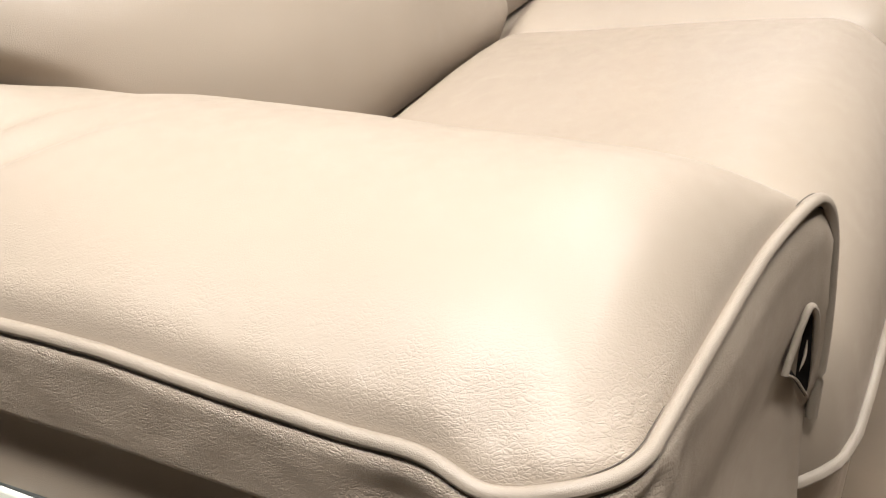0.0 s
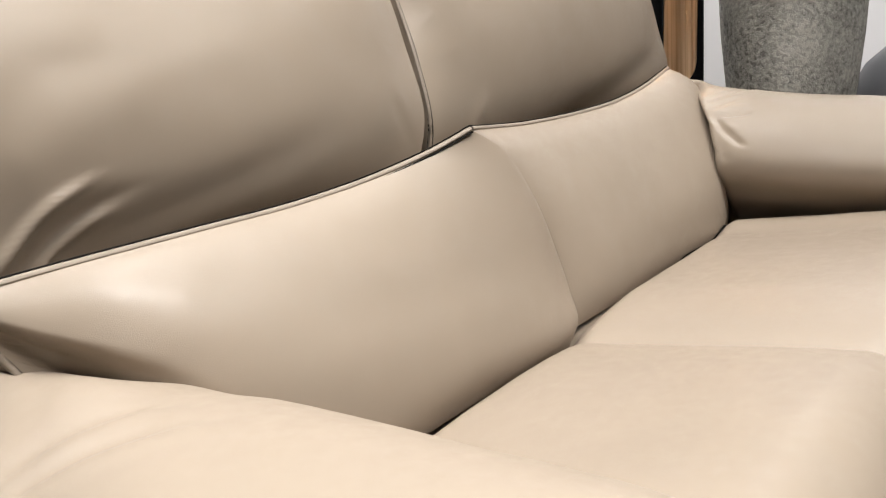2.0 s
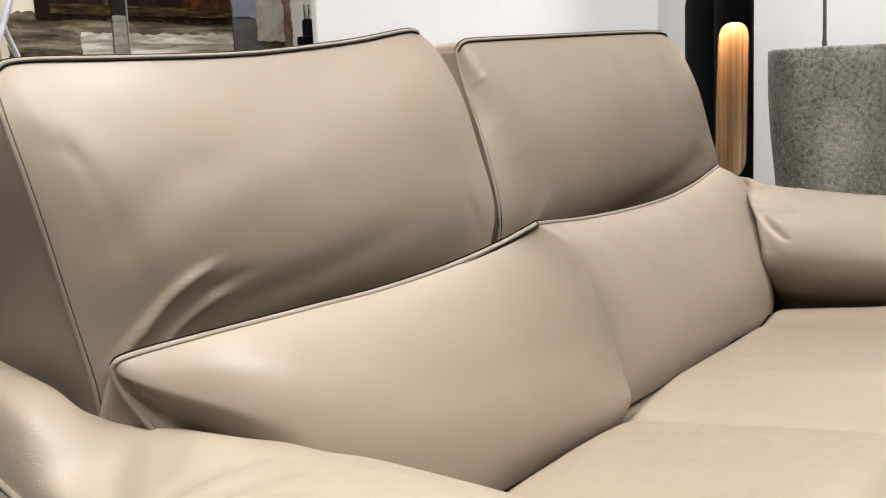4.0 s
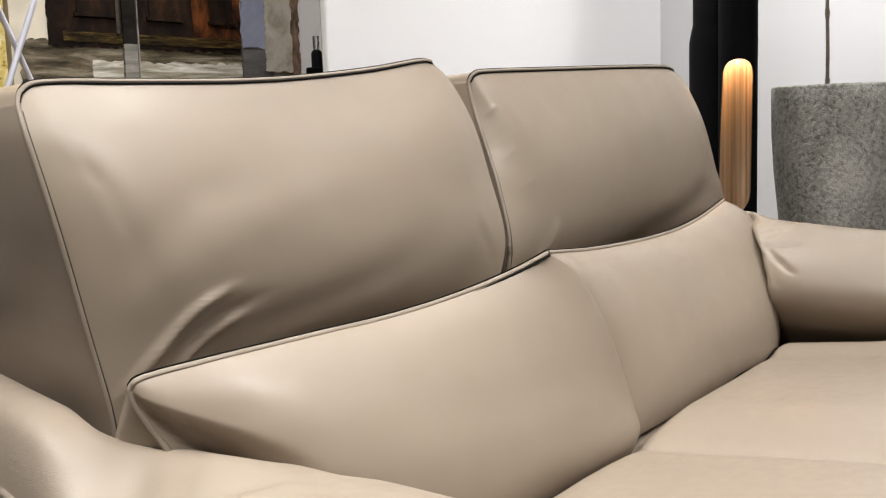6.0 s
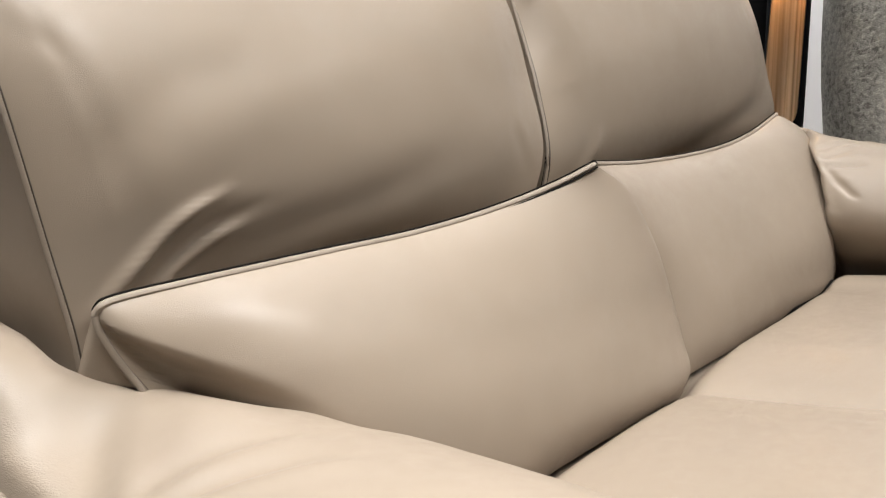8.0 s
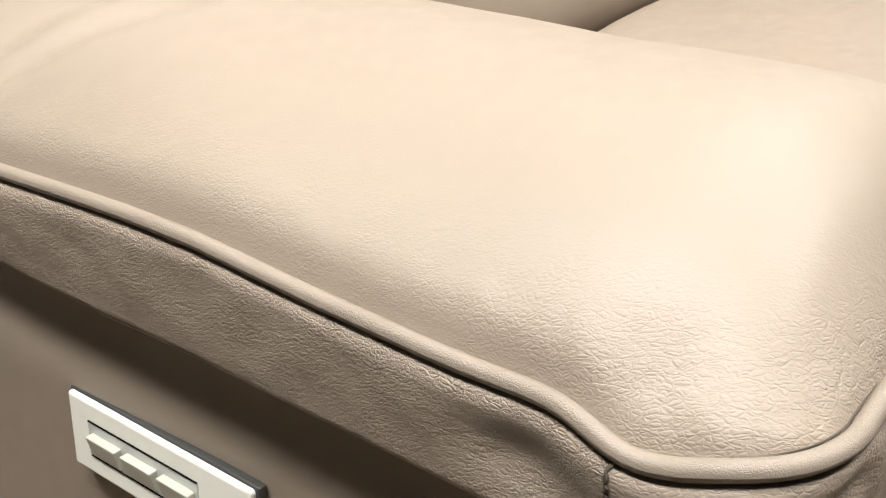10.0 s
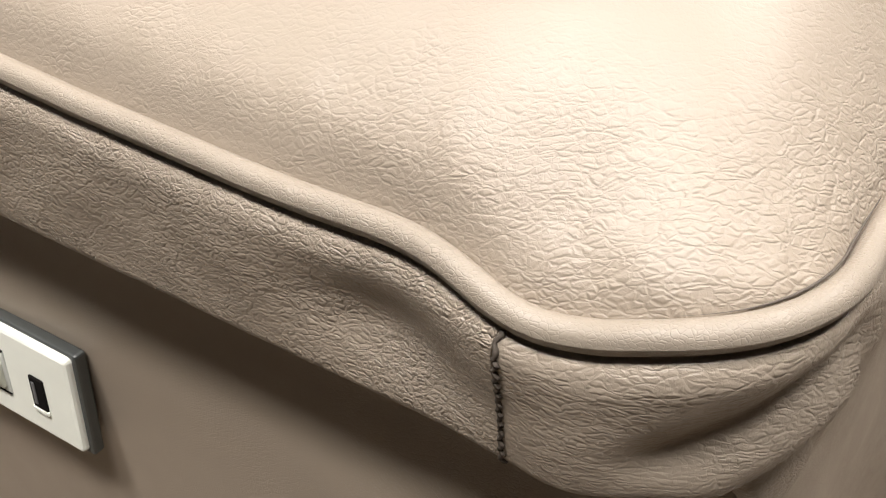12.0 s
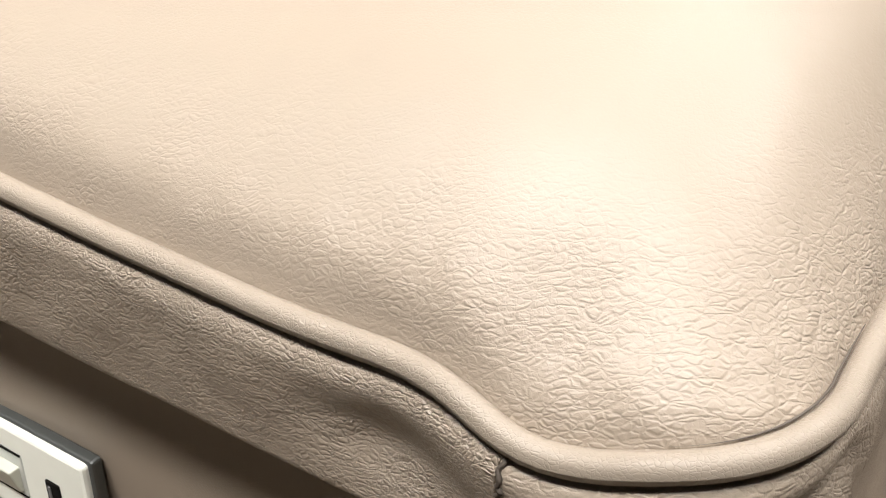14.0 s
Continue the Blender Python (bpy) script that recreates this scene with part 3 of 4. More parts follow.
def coons(top, right, bottom, left, nu, nv, bulge, relief=None):
    """A padded panel between four edge curves, swelling out towards -y."""
    T, R, B, Lf = spline(top, nu), spline(right, nv), spline(bottom, nu), spline(left, nv)
    grid = []
    for i in range(nu):
        u = i / (nu - 1)
        col = []
        for j in range(nv):
            v = j / (nv - 1)
            p = T[i] * (1 - v) + B[i] * v
            p += (Lf[j] - T[0].lerp(B[0], v)) * (1 - u) ** 3 + (R[j] - T[-1].lerp(B[-1], v)) * u ** 3
            col.append(p)
        grid.append(col)
    out = []
    for i in range(nu):
        row = []
        for j in range(nv):
            u, v = i / (nu - 1), j / (nv - 1)
            a, b = grid[max(i - 1, 0)][j], grid[min(i + 1, nu - 1)][j]
            c, d = grid[i][max(j - 1, 0)], grid[i][min(j + 1, nv - 1)]
            n = (b - a).cross(d - c)
            n.normalize()
            if n.y > 0:
                n = -n
            p = grid[i][j]
            h = bulge(u, v)
            f = min(1, 8 * u, 8 * (1 - u)) * min(1, 8 * v, 8 * (1 - v))
            h += f * (lumps(p, 6, 0.003) + lumps(p, 20, 0.0008))
            if relief:
                h += relief(u, v) * f
            row.append(p + n * h)
        out.append(row)
    return out, T, R, B, Lf


def pad(u, v, pu=2.2, pv=2.2):
    return (max(0.0, 1 - abs(2 * u - 1) ** pu) * max(0.0, 1 - abs(2 * v - 1) ** pv)) ** 0.75


def skirt(name, path, back, n, mat, parent, label=""):
    """A gusset running back from an edge curve."""
    grid = []
    for p in path:
        grid.append([p + back * (k / n) + Vector((0, 0, 0.004 * math.sin(math.pi * k / n))) + Vector((1, 1, 1)) * lumps(p + back * (k / n), 12, 0.002) * min(1, k) for k in range(n + 1)])
    return sheet(name, grid, mat, parent, label)


GRIDS = []


def cushion(name, label, top, right, bottom, left, bulge, relief, back, piped, nu=90, nv=70):
    grid, T, R, B, Lf = coons(top, right, bottom, left, nu, nv, bulge, relief)
    body = sheet(name, grid, LEATHER, sofa, label)
    GRIDS.append(grid)
    path = []
    if "left" in piped:
        path += Lf[::-1]
    if "top" in piped:
        path += T[1 if path else 0:]
    if "right" in piped:
        path += R[1:]
    for k in range(14):
        path = [path[0]] + [(a + b * 2 + c) / 4 for a, b, c in zip(path, path[1:], path[2:])] + [path[-1]]
    deep = name == "back_cushion"
    radius = 0.0025 if deep else 0.0030
    tube("piping", path, radius, PIPING, body, "rolled leather piping", 10)
    # Dark tubes along the piping stand for the shade beside it.
    for dy, dz, rr in ((0.9 * radius, 1.05 * radius, 0.0009), (-1.05 * radius, -0.95 * radius, 0.0011)):
        tube("groove_shade", [p + Vector((0, dy, dz)) for p in (path if dy > 0 else T[3 if deep else 42:])], rr, SHADE_BLACK, body, "dark tube shading the crease beside the piping", 6)
    if "left" in piped:
        tube("groove_shade", [p + Vector((radius, -0.0012, 0.0)) for p in Lf[3:]], 0.0009, THREAD_AND_SHADE, body, "dark tube shading the crease beside the upright piping", 6)
    loop = Lf[::-1] + T[1:] + R[1:]
    skirt("gusset", [p + Vector((0, 0.002, 0)) for p in loop], back, 14, LEATHER, body, "leather side of the cushion")
    return body


# back cushions
def back1_bulge(u, v):
    return 0.072 * pad(u, min(1.0, v * 1.04), 2.6, 2.0) ** 1.25 * (0.45 + 0.75 * v)


def back1_relief(u, v):
    h = ridge(u, v, (0.00, 0.815), (0.34, 0.650), 0.012, 0.0080)
    h -= ridge(u, v, (0.02, 0.850), (0.39, 0.690), 0.016, 0.0044)
    h += ridge(u, v, (0.17, 0.815), (0.36, 0.730), 0.010, 0.0046)
    h += ridge(u, v, (0.02, 0.900), (0.14, 0.800), 0.010, 0.0022)
    h -= ridge(u, v, (0.22, 0.84), (0.75, 0.66), 0.05, 0.003)
    h -= ridge(u, v, (1.0, 0.80), (0.90, 0.64), 0.014, 0.0022)
    h += ridge(u, v, (1.0, 0.745), (0.91, 0.60), 0.014, 0.0018)
    h -= ridge(u, v, (0.02, 0.24), (0.17, 0.31), 0.030, 0.0010)
    h -= ridge(u, v, (0.10, 0.58), (0.42, 0.34), 0.050, 0.0016)
    h += ridge(u, v, (0.24, 0.62), (0.58, 0.36), 0.060, 0.0016)
    return h


cushion("back_cushion", "plump taupe leather back cushion with soft folds",
        [(-0.006, 0.648, 0.960), (0.004, 0.655, 0.974), (0.03, 0.66, 0.981), (0.118, 0.66, 0.982), (0.251, 0.66, 0.984), (0.345, 0.66, 0.989), (0.464, 0.66, 1.000), (0.555, 0.66, 1.013), (0.580, 0.66, 1.012)],
        [(0.580, 0.66, 1.012), (0.606, 0.648, 0.985), (0.618, 0.622, 0.93), (0.622, 0.60, 0.86), (0.618, 0.575, 0.78), (0.602, 0.58, 0.715), (0.59, 0.60, 0.67)],
        [(0.055, 0.63, 0.62), (0.2, 0.65, 0.655), (0.4, 0.64, 0.665), (0.59, 0.60, 0.67)],
        [(-0.006, 0.648, 0.960), (-0.008, 0.632, 0.93), (0.001, 0.622, 0.875), (0.013, 0.62, 0.82), (0.028, 0.62, 0.752), (0.045, 0.62, 0.675), (0.055, 0.63, 0.62)],
        back1_bulge, back1_relief, Vector((-0.006, 0.20, -0.02)), ("left", "top"), 100, 90)


def back2_relief(u, v):
    h = 0.0
    for k, (dv, amp, wide) in enumerate(((0.08, 1.0, 0.010), (0.16, 0.7, 0.012), (0.27, 1.1, 0.012), (0.36, 0.6, 0.010), (0.50, 0.9, 0.014), (0.63, 0.6, 0.012), (0.74, 0.8, 0.014))):
        h += ridge(u, v, (0.0, dv), (0.08 + 0.04 * (k % 3), dv - 0.07), 0.8 * wide, 0.0015 * amp)
    h += ridge(u, v, (0.04, 0.98), (0.22, 0.74), 0.025, 0.004)
    h -= ridge(u, v, (0.40, 0.98), (0.90, 0.70), 0.06, 0.006)
    h -= ridge(u, v, (0.80, 0.96), (1.0, 0.80), 0.03, 0.004)
    return h


cushion("back_cushion", "plump taupe leather back cushion puckered along its seam",
        [(0.652, 0.655, 0.985), (0.662, 0.65, 0.998), (0.70, 0.648, 1.002), (0.874, 0.645, 1.008), (1.05, 0.64, 1.014), (1.19, 0.632, 1.017), (1.225, 0.63, 1.012)],
        [(1.225, 0.63, 1.012), (1.258, 0.62, 0.985), (1.286, 0.60, 0.92), (1.304, 0.585, 0.84), (1.312, 0.572, 0.77), (1.31, 0.59, 0.70)],
        [(0.635, 0.60, 0.68), (0.85, 0.62, 0.68), (1.1, 0.62, 0.69), (1.31, 0.59, 0.70)],
        [(0.652, 0.655, 0.985), (0.650, 0.645, 0.95), (0.648, 0.625, 0.90), (0.642, 0.60, 0.84), (0.636, 0.58, 0.76), (0.635, 0.60, 0.68)],
        lambda u, v: 0.064 * pad(u, min(1.0, v * 1.08), 2.6, 2.0) ** 1.25 * (0.5 + 0.6 * v), back2_relief, Vector((0.0, 0.20, -0.02)), ("left", "top"), 90, 80)


# lumbar cushions
def lum1_low(u, v):
    """The lower left of the cushion, where it falls away from a soft ridge."""
    return smooth01((v + 0.02 - 2.0 * u) / 0.20) * smooth01((0.24 - u) / 0.17)


def lum1_relief(u, v):
    h = -0.007 * lum1_low(u, v) * smooth01(u / 0.05)
    for k in range(20):
        h += ridge(u, v, (0.0, 0.05 + 0.026 * k), (0.035 + 0.018 * (k % 3), 0.065 + 0.028 * k), 0.004, 0.0011 * (-1) ** k)
    return h


cushion("lumbar_cushion", "padded taupe leather lumbar cushion with piped top",
        [(0.024, 0.556, 0.714), (0.034, 0.550, 0.722), (0.09, 0.535, 0.727), (0.158, 0.53, 0.728), (0.236, 0.528, 0.728), (0.334, 0.525, 0.728), (0.438, 0.518, 0.735), (0.53, 0.505, 0.750), (0.585, 0.488, 0.768)],
        [(0.585, 0.488, 0.768), (0.628, 0.470, 0.735), (0.660, 0.452, 0.675), (0.682, 0.438, 0.605), (0.686, 0.426, 0.562), (0.676, 0.411, 0.532), (0.655, 0.412, 0.505)],
        [(0.105, 0.465, 0.495), (0.3, 0.432, 0.494), (0.5, 0.425, 0.499), (0.655, 0.42, 0.505)],
        [(0.024, 0.556, 0.714), (0.026, 0.555, 0.70), (0.036, 0.550, 0.678), (0.050, 0.541, 0.652), (0.071, 0.518, 0.605), (0.105, 0.465, 0.495)],
        lambda u, v: 0.052 * pad(u, v, 2.4, 2.2) * (0.55 + 0.45 * v) * (1 - 0.85 * lum1_low(u, v)), lum1_relief, Vector((0.005, 0.05, -0.09)), ("left", "top"), 150, 150)
cushion("lumbar_cushion", "padded taupe leather lumbar cushion beside the far arm",
        [(0.588, 0.490, 0.768), (0.655, 0.512, 0.760), (0.761, 0.528, 0.750), (0.891, 0.53, 0.746), (1.02, 0.532, 0.748), (1.124, 0.535, 0.758), (1.215, 0.543, 0.772), (1.262, 0.55, 0.778)],
        [(1.262, 0.55, 0.778), (1.284, 0.535, 0.765), (1.294, 0.515, 0.745), (1.274, 0.485, 0.7), (1.232, 0.455, 0.65), (1.197, 0.432, 0.6), (1.175, 0.416, 0.555), (1.144, 0.412, 0.526)],
        [(0.66, 0.435, 0.508), (0.8, 0.422, 0.518), (1.0, 0.417, 0.523), (1.144, 0.412, 0.526)],
        [(0.588, 0.490, 0.768), (0.628, 0.482, 0.735), (0.655, 0.468, 0.675), (0.672, 0.455, 0.605), (0.675, 0.445, 0.56), (0.66, 0.435, 0.508)],
        lambda u, v: 0.046 * pad(u, v, 2.4 if u < 0.5 else 5.0, 2.2) * (0.55 + 0.45 * v), None, Vector((0.0, 0.05, -0.09)), ("top",), 90, 70)


# seats
def seat_z(x, y):
    rear = table(x, [(0.15, 0.508), (0.36, 0.516), (0.47, 0.521), (0.59, 0.526), (0.67, 0.536), (0.79, 0.545), (0.97, 0.547), (1.16, 0.553)])
    return rear + table(y, [(-0.03, 0.036), (0.06, 0.038), (0.15, 0.030), (0.26, 0.015), (0.37, 0.001), (0.388, -0.002), (0.397, -0.007), (0.407, -0.017), (0.42, -0.032), (0.6, -0.06)])


TOPS = []


def hem(x, x0, x1, drop):
    """Front lower edge of a seat cushion, drawn back and down at its rounded corners."""
    y = -0.015 + table(x - x0, [(0.0, 0.031), (0.012, 0.019), (0.025, 0.0095), (0.05, 0.0035), (0.085, 0.001), (0.12, 0.0)]) + 0.5 * table(x1 - x, [(0.0, 0.031), (0.012, 0.019), (0.025, 0.0095), (0.05, 0.0035), (0.085, 0.0)])
    return y, 0.430 - drop * table(x - x0, [(0.0, 0.032), (0.025, 0.026), (0.05, 0.022), (0.085, 0.010), (0.12, 0.0)])


def seat(x0, x1, low0, low1, label, roll=0.0):
    rows = []
    for i in range(80):
        u = i / 79
        x = lerp(x0, x1, u)
        dome = 0.018 * (1 - abs(2 * u - 1) ** 5) - 0.016 - (low0 if u < 0.5 else low1) * smooth01((abs(2 * u - 1) - 0.7) / 0.3)
        side = max(0.0, 1 - (x - x0) / 0.12) ** 2 if roll else 0.0
        hem_y, hem_z = hem(x, x0, x1, 1.0 if roll else 0.0)
        col = []
        for j in range(90):
            v = j / 89
            if v < 0.7:
                y = lerp(0.52, 0.085, v / 0.7)
                z = seat_z(x, y) + dome - roll * side * (1 - smooth01((y - 0.10) / 0.15))
            else:
                q = (v - 0.7) / 0.3 * 1.45
                top = seat_z(x, 0.085) + dome - roll * side
                y = lerp(0.085, hem_y, math.sin(q) / math.sin(1.45)) - 0.006 * math.sin(math.pi * q / 1.45)
                z = lerp(top, hem_z, (1 - math.cos(q)) / (1 - math.cos(1.45)))
            p = Vector((x, y, z))
            p.z += lumps(p, 5, 0.003) + lumps(p, 18, 0.0008)
            col.append(p)
        rows.append(col)
    ob = sheet("seat_cushion", rows, LEATHER, sofa, label, flip=True)
    TOPS.append((x0, x1, rows))
    for k, end in ((0, rows[0]), (1, rows[-1])):
        sheet("gusset", [[p, Vector((p.x, p.y, min(p.z, 0.34)))] for p in end], LEATHER, ob, "leather side of the seat cushion")
    low = [Vector((r[-1].x, r[-1].y - 0.001, r[-1].z)) for r in rows]
    lead = [Vector((x0 - 0.002, 0.09 - 0.009 * k, low[0].z)) for k in range(8)]
    tube("piping", lead + low, 0.0045, PIPING, ob, "rolled leather piping along the front")
    return ob


def apron(x0, x1):
    rows = []
    for i in range(40):
        x = lerp(x0, x1, i / 39)
        y, z = hem(x, x0, x1, 1.0 if x0 < 0.3 else 0.0)
        rows.append([Vector((x, y + 0.003 + 0.02 * k / 12 + lumps((x, 0, k), 9, 0.002), lerp(z, 0.065, k / 12))) for k in range(13)])
    sheet("front_apron", rows, LEATHER, sofa, "leather footrest front below the seat")


seat(0.199, 0.648, 0.0, 0.0, "wide taupe leather seat cushion beside the near arm", 0.028)
seat(0.648, 1.150, 0.0, -0.022, "wide taupe leather seat cushion beside the far arm")


def seat_top(x, y):
    """Height of the seat cushions at a place."""
    x0, x1, rows = next((q for q in TOPS if q[0] <= x <= q[1]), TOPS[-1])
    row = rows[min(79, max(0, round((x - x0) / (x1 - x0) * 79)))]
    return min(row[:62], key=lambda p: abs(p.y - y)).z


# near-black tube for the shade in the gap where the lumbar cushions meet the seats
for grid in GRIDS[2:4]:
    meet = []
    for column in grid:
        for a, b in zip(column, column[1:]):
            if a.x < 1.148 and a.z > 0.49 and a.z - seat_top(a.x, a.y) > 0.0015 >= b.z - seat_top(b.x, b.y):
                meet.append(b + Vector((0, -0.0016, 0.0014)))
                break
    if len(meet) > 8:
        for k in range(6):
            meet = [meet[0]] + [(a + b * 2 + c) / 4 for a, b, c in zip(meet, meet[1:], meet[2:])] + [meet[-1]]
        tube("cushion_gap_shade", meet, 0.0030, SHADE_BLACK, sofa, "near-black tube shading the gap between seat and lumbar cushion", 8)
apron(0.206, 0.640)
apron(0.656, 1.14)

# far armrest
FAR = [(1.240, 0.45), (1.218, 0.53), (1.172, 0.588), (1.139, 0.634), (1.148, 0.675), (1.185, 0.715), (1.245, 0.738), (1.315, 0.728), (1.365, 0.690), (1.378, 0.64), (1.372, 0.56)]
GATHERS = [((0.440, 0.478), (0.384, 0.392), 0.006, -0.0052), ((0.436, 0.460), (0.400, 0.440), 0.010, 0.0022), ((0.440, 0.480), (0.388, 0.503), 0.006, -0.0046),
           ((0.425, 0.520), (0.392, 0.530), 0.009, 0.0020), ((0.450, 0.505), (0.418, 0.560), 0.007, -0.0034), ((0.460, 0.530), (0.420, 0.610), 0.008, -0.0026),
           ((0.470, 0.560), (0.440, 0.640), 0.008, -0.0024), ((0.440, 0.470), (0.405, 0.330), 0.010, -0.0030), ((0.425, 0.560), (0.400, 0.640), 0.010, 0.0018)]
rows = []
for i in range(160):
    y = 0.03 + 0.80 * i / 159
    ends = 1 - smooth01((0.10 - y) / 0.07) * 0.25
    lift = table(y, [(0.0, -0.012), (0.28, -0.004), (0.42, 0.003), (0.5, 0.012), (0.6, 0.02), (0.85, 0.05)])
    row = spline([(lerp(1.26, x, ends), y, z + lift * smooth01((z - 0.5) / 0.2) - (1 - ends) * 0.1 * smooth01((z - 0.5) / 0.3)) for x, z in FAR], 140)
    for j, p in enumerate(row):
        h = lumps(p, 7, 0.003) + lumps(p, 20, 0.001)
        s = j / 139
        for a, b, wide, high in GATHERS:
            h += ridge(y, s, a, b, wide, high)
        tuck = smooth01((y - table(p.z, [(0.50, 0.402), (0.60, 0.412), (0.66, 0.416), (0.70, 0.434), (0.735, 0.465)])) / 0.06) * min(1.0, max(0.0, (1.33 - p.x) / 0.16))
        row[j] = p + Vector((-0.4, 0, 0.9)) * h + Vector((0.14 * tuck, 0, 0))
    rows.append(row)
sheet("armrest", rows, LEATHER, sofa, "rounded taupe leather far armrest gathered at the back")
rows = []
for i in range(20):
    y = 0.05 + 0.78 * i / 19
    rows.append([Vector((1.37, y, 0.60 - 0.56 * j / 10)) for j in range(11)])
sheet("side_panel", rows, LEATHER, sofa, "leather outer side of the far arm")

# carcass, back shell and feet
box("base", -0.025, 1.36, 0.06, 0.88, 0.06, 0.40, LEATHER, sofa, "leather covered sofa base", 0.02)
box("back_shell", 0.0, 1.33, 0.82, 0.90, 0.10, 0.95, LEATHER, sofa, "upright leather sofa back", 0.03)
for fx in (0.03, 1.30):
    for fy in (0.12, 0.82):
        lathe("foot", [(0.001, 0.0), (0.022, 0.0), (0.026, 0.06), (0.001, 0.062)], (fx, fy, 0), BLACK, sofa, "short black metal foot", 20)

# ---- things behind the sofa ----
tagged(box("partition", 0.855, 2.163, 1.12, 1.136, 0, CEILING, PARTITION, None, "", 0.004), "glossy white display partition behind the sofa", "partition", kind="structure")
tagged(box("pillar", 1.098, 1.30, 1.38, 1.58, 0, CEILING, GREYWHITE, None, "", 0.004), "pale grey square pillar beside the painting", "pillar", kind="structure")


# lamp
def floor_lamp(cx, cy):
    e = group_at("floor_lamp", cx, cy, 0, "tall black tubular floor lamp with lit gold-lined cutout", "floor lamp")
    lathe("foot", [(0.001, 0.0), (0.14, 0.0), (0.14, 0.014), (0.001, 0.016)], (cx, cy, 0), BLACK, e, "round black base", 48)
    return e


lamp = floor_lamp(1.60, 0.70)
LAMP_REAR = (1.683, 0.7575)
# rear tube
lathe("rear_tube", [(0.050, 0.0), (0.050, 1.085), (0.046, 1.108), (0.042, 1.125), (0.041, 1.75), (0.001, 1.752)], (LAMP_REAR[0], LAMP_REAR[1], 0), BLACK, lamp, "slim black tube with a stepped neck", 40)
TC, TR = Vector((1.618, 0.672, 0)), 0.040
back_dir = Vector((-0.474 - TC.x, -0.181 - TC.y, 0)).normalized()
side_dir = Vector((-back_dir.y, back_dir.x, 0))


def lamp_shell(name, radius, mat, label):
    rows = []
    levels = sorted([0.55 + 1.2 * k / 120 for k in range(121)] + [1.042 - 0.042 * (k / 18) ** 2.4 for k in range(18)] + [0.72 + 0.05 * (k / 12) ** 2 for k in range(12)])
    for z in levels:
        s = 0.0
        if 0.72 < z < 1.042:
            top = min(1.0, (1.042 - z) / 0.038)
            low = min(1.0, (z - 0.72) / 0.05)
            s = math.radians(50 + 12 * (1.042 - z) / 0.32) * max(0, 1 - (1 - top) ** 2.4) ** 0.42 * math.sqrt(max(0, 1 - (1 - low) ** 2))
        row = []
        for j in range(49):
            q = s + radians(2 - 24 * max(0.0, min(1.0, (1.042 - z) / 0.32))) + (2 * math.pi - 2 * s) * j / 48
            row.append(TC + radius * (math.cos(q) * back_dir + math.sin(q) * side_dir) + Vector((0, 0, z)))
        rows.append(row)
    return sheet(name, rows, mat, lamp, label)


lamp_shell("front_tube", TR, BLACK, "black tube with an oblong cutout")
lamp_shell("gold_lining", TR - 0.002, GOLD, "warm gold inner lining")
lathe("lower_post", [(0.02, 0.0), (0.02, 0.56)], (TC.x, TC.y, 0.01), BLACK, lamp, "", 24)
bm = bmesh.new()
bmesh.ops.create_uvsphere(bm, u_segments=20, v_segments=12, radius=0.014, matrix=Matrix.Translation(TC + Vector((0, 0, 1.120))))
part("bulb", bm, BULB, lamp, "small warm glowing bulb", True)
data = bpy.data.lights.new("floor_lamp_light", "POINT")
data.energy, data.color, data.shadow_soft_size = 0.4, (1.0, 0.80, 0.54), 0.012
new("floor_lamp_light", data).location = TC + Vector((0, 0, 1.060))

VASE = (2.03, 0.275)
# planter with a dry twig
PC = (1.81, 0.517)
planter = group_at("planter", PC[0], PC[1], 0, "tall mottled grey concrete planter on the floor", "planter")
lathe("pot", [(0.001, 0.0), (0.085, 0.0), (0.090, 0.02), (0.098, 0.40), (0.117, 0.60), (0.130, 0.70), (0.1405, 0.80), (0.1455, 0.88), (0.147, 0.95), (0.147, 0.980), (0.144, 0.985), (0.134, 0.985), (0.130, 0.97), (0.128, 0.93)], (PC[0], PC[1], 0), CONCRETE, planter, "", 96)
lathe("soil", [(0.129, 0.935), (0.08, 0.942), (0.001, 0.945)], (PC[0], PC[1], 0), SOIL, planter, "dark dry soil", 48)
twig = group_at("twig", 1.765, 0.535, 0.94, "thin dry brown knotted twig standing in planter", "twig")
stem = spline([(1.765, 0.535, 0.93), (1.766, 0.535, 1.05), (1.764, 0.537, 1.2), (1.768, 0.536, 1.4), (1.765, 0.54, 1.75)], 80)
tube("stem", stem, lambda t: 0.0042 - 0.001 * t + 0.0022 * math.exp(-((t - 0.135) / 0.010) ** 2) + 0.002 * math.exp(-((t - 0.4) / 0.012) ** 2), TWIG, twig, "", 10)

# round grey vase on the floor beyond the far arm
vase = group_at("floor_vase", VASE[0], VASE[1], 0, "large round smooth grey floor vase", "vase")
lathe("body", [(0.001, 0.0), (0.09, 0.0), (0.10, 0.02), (0.13, 0.25), (0.165, 0.42), (0.184, 0.52), (0.187, 0.60), (0.175, 0.67), (0.145, 0.725), (0.10, 0.765), (0.06, 0.785), (0.05, 0.80), (0.055, 0.815), (0.048, 0.815), (0.042, 0.79), (0.040, 0.70)], (VASE[0], VASE[1], 0), plain("grey_glaze", (0.11, 0.112, 0.12), 0.45, vary=0.12, scale=12), vase, "", 72)

# painting of an old door, leaning behind the sofa
painting = group_at("painting", 0.76, 1.46, 0.75, "large painting of an old brown wooden door", "painting")
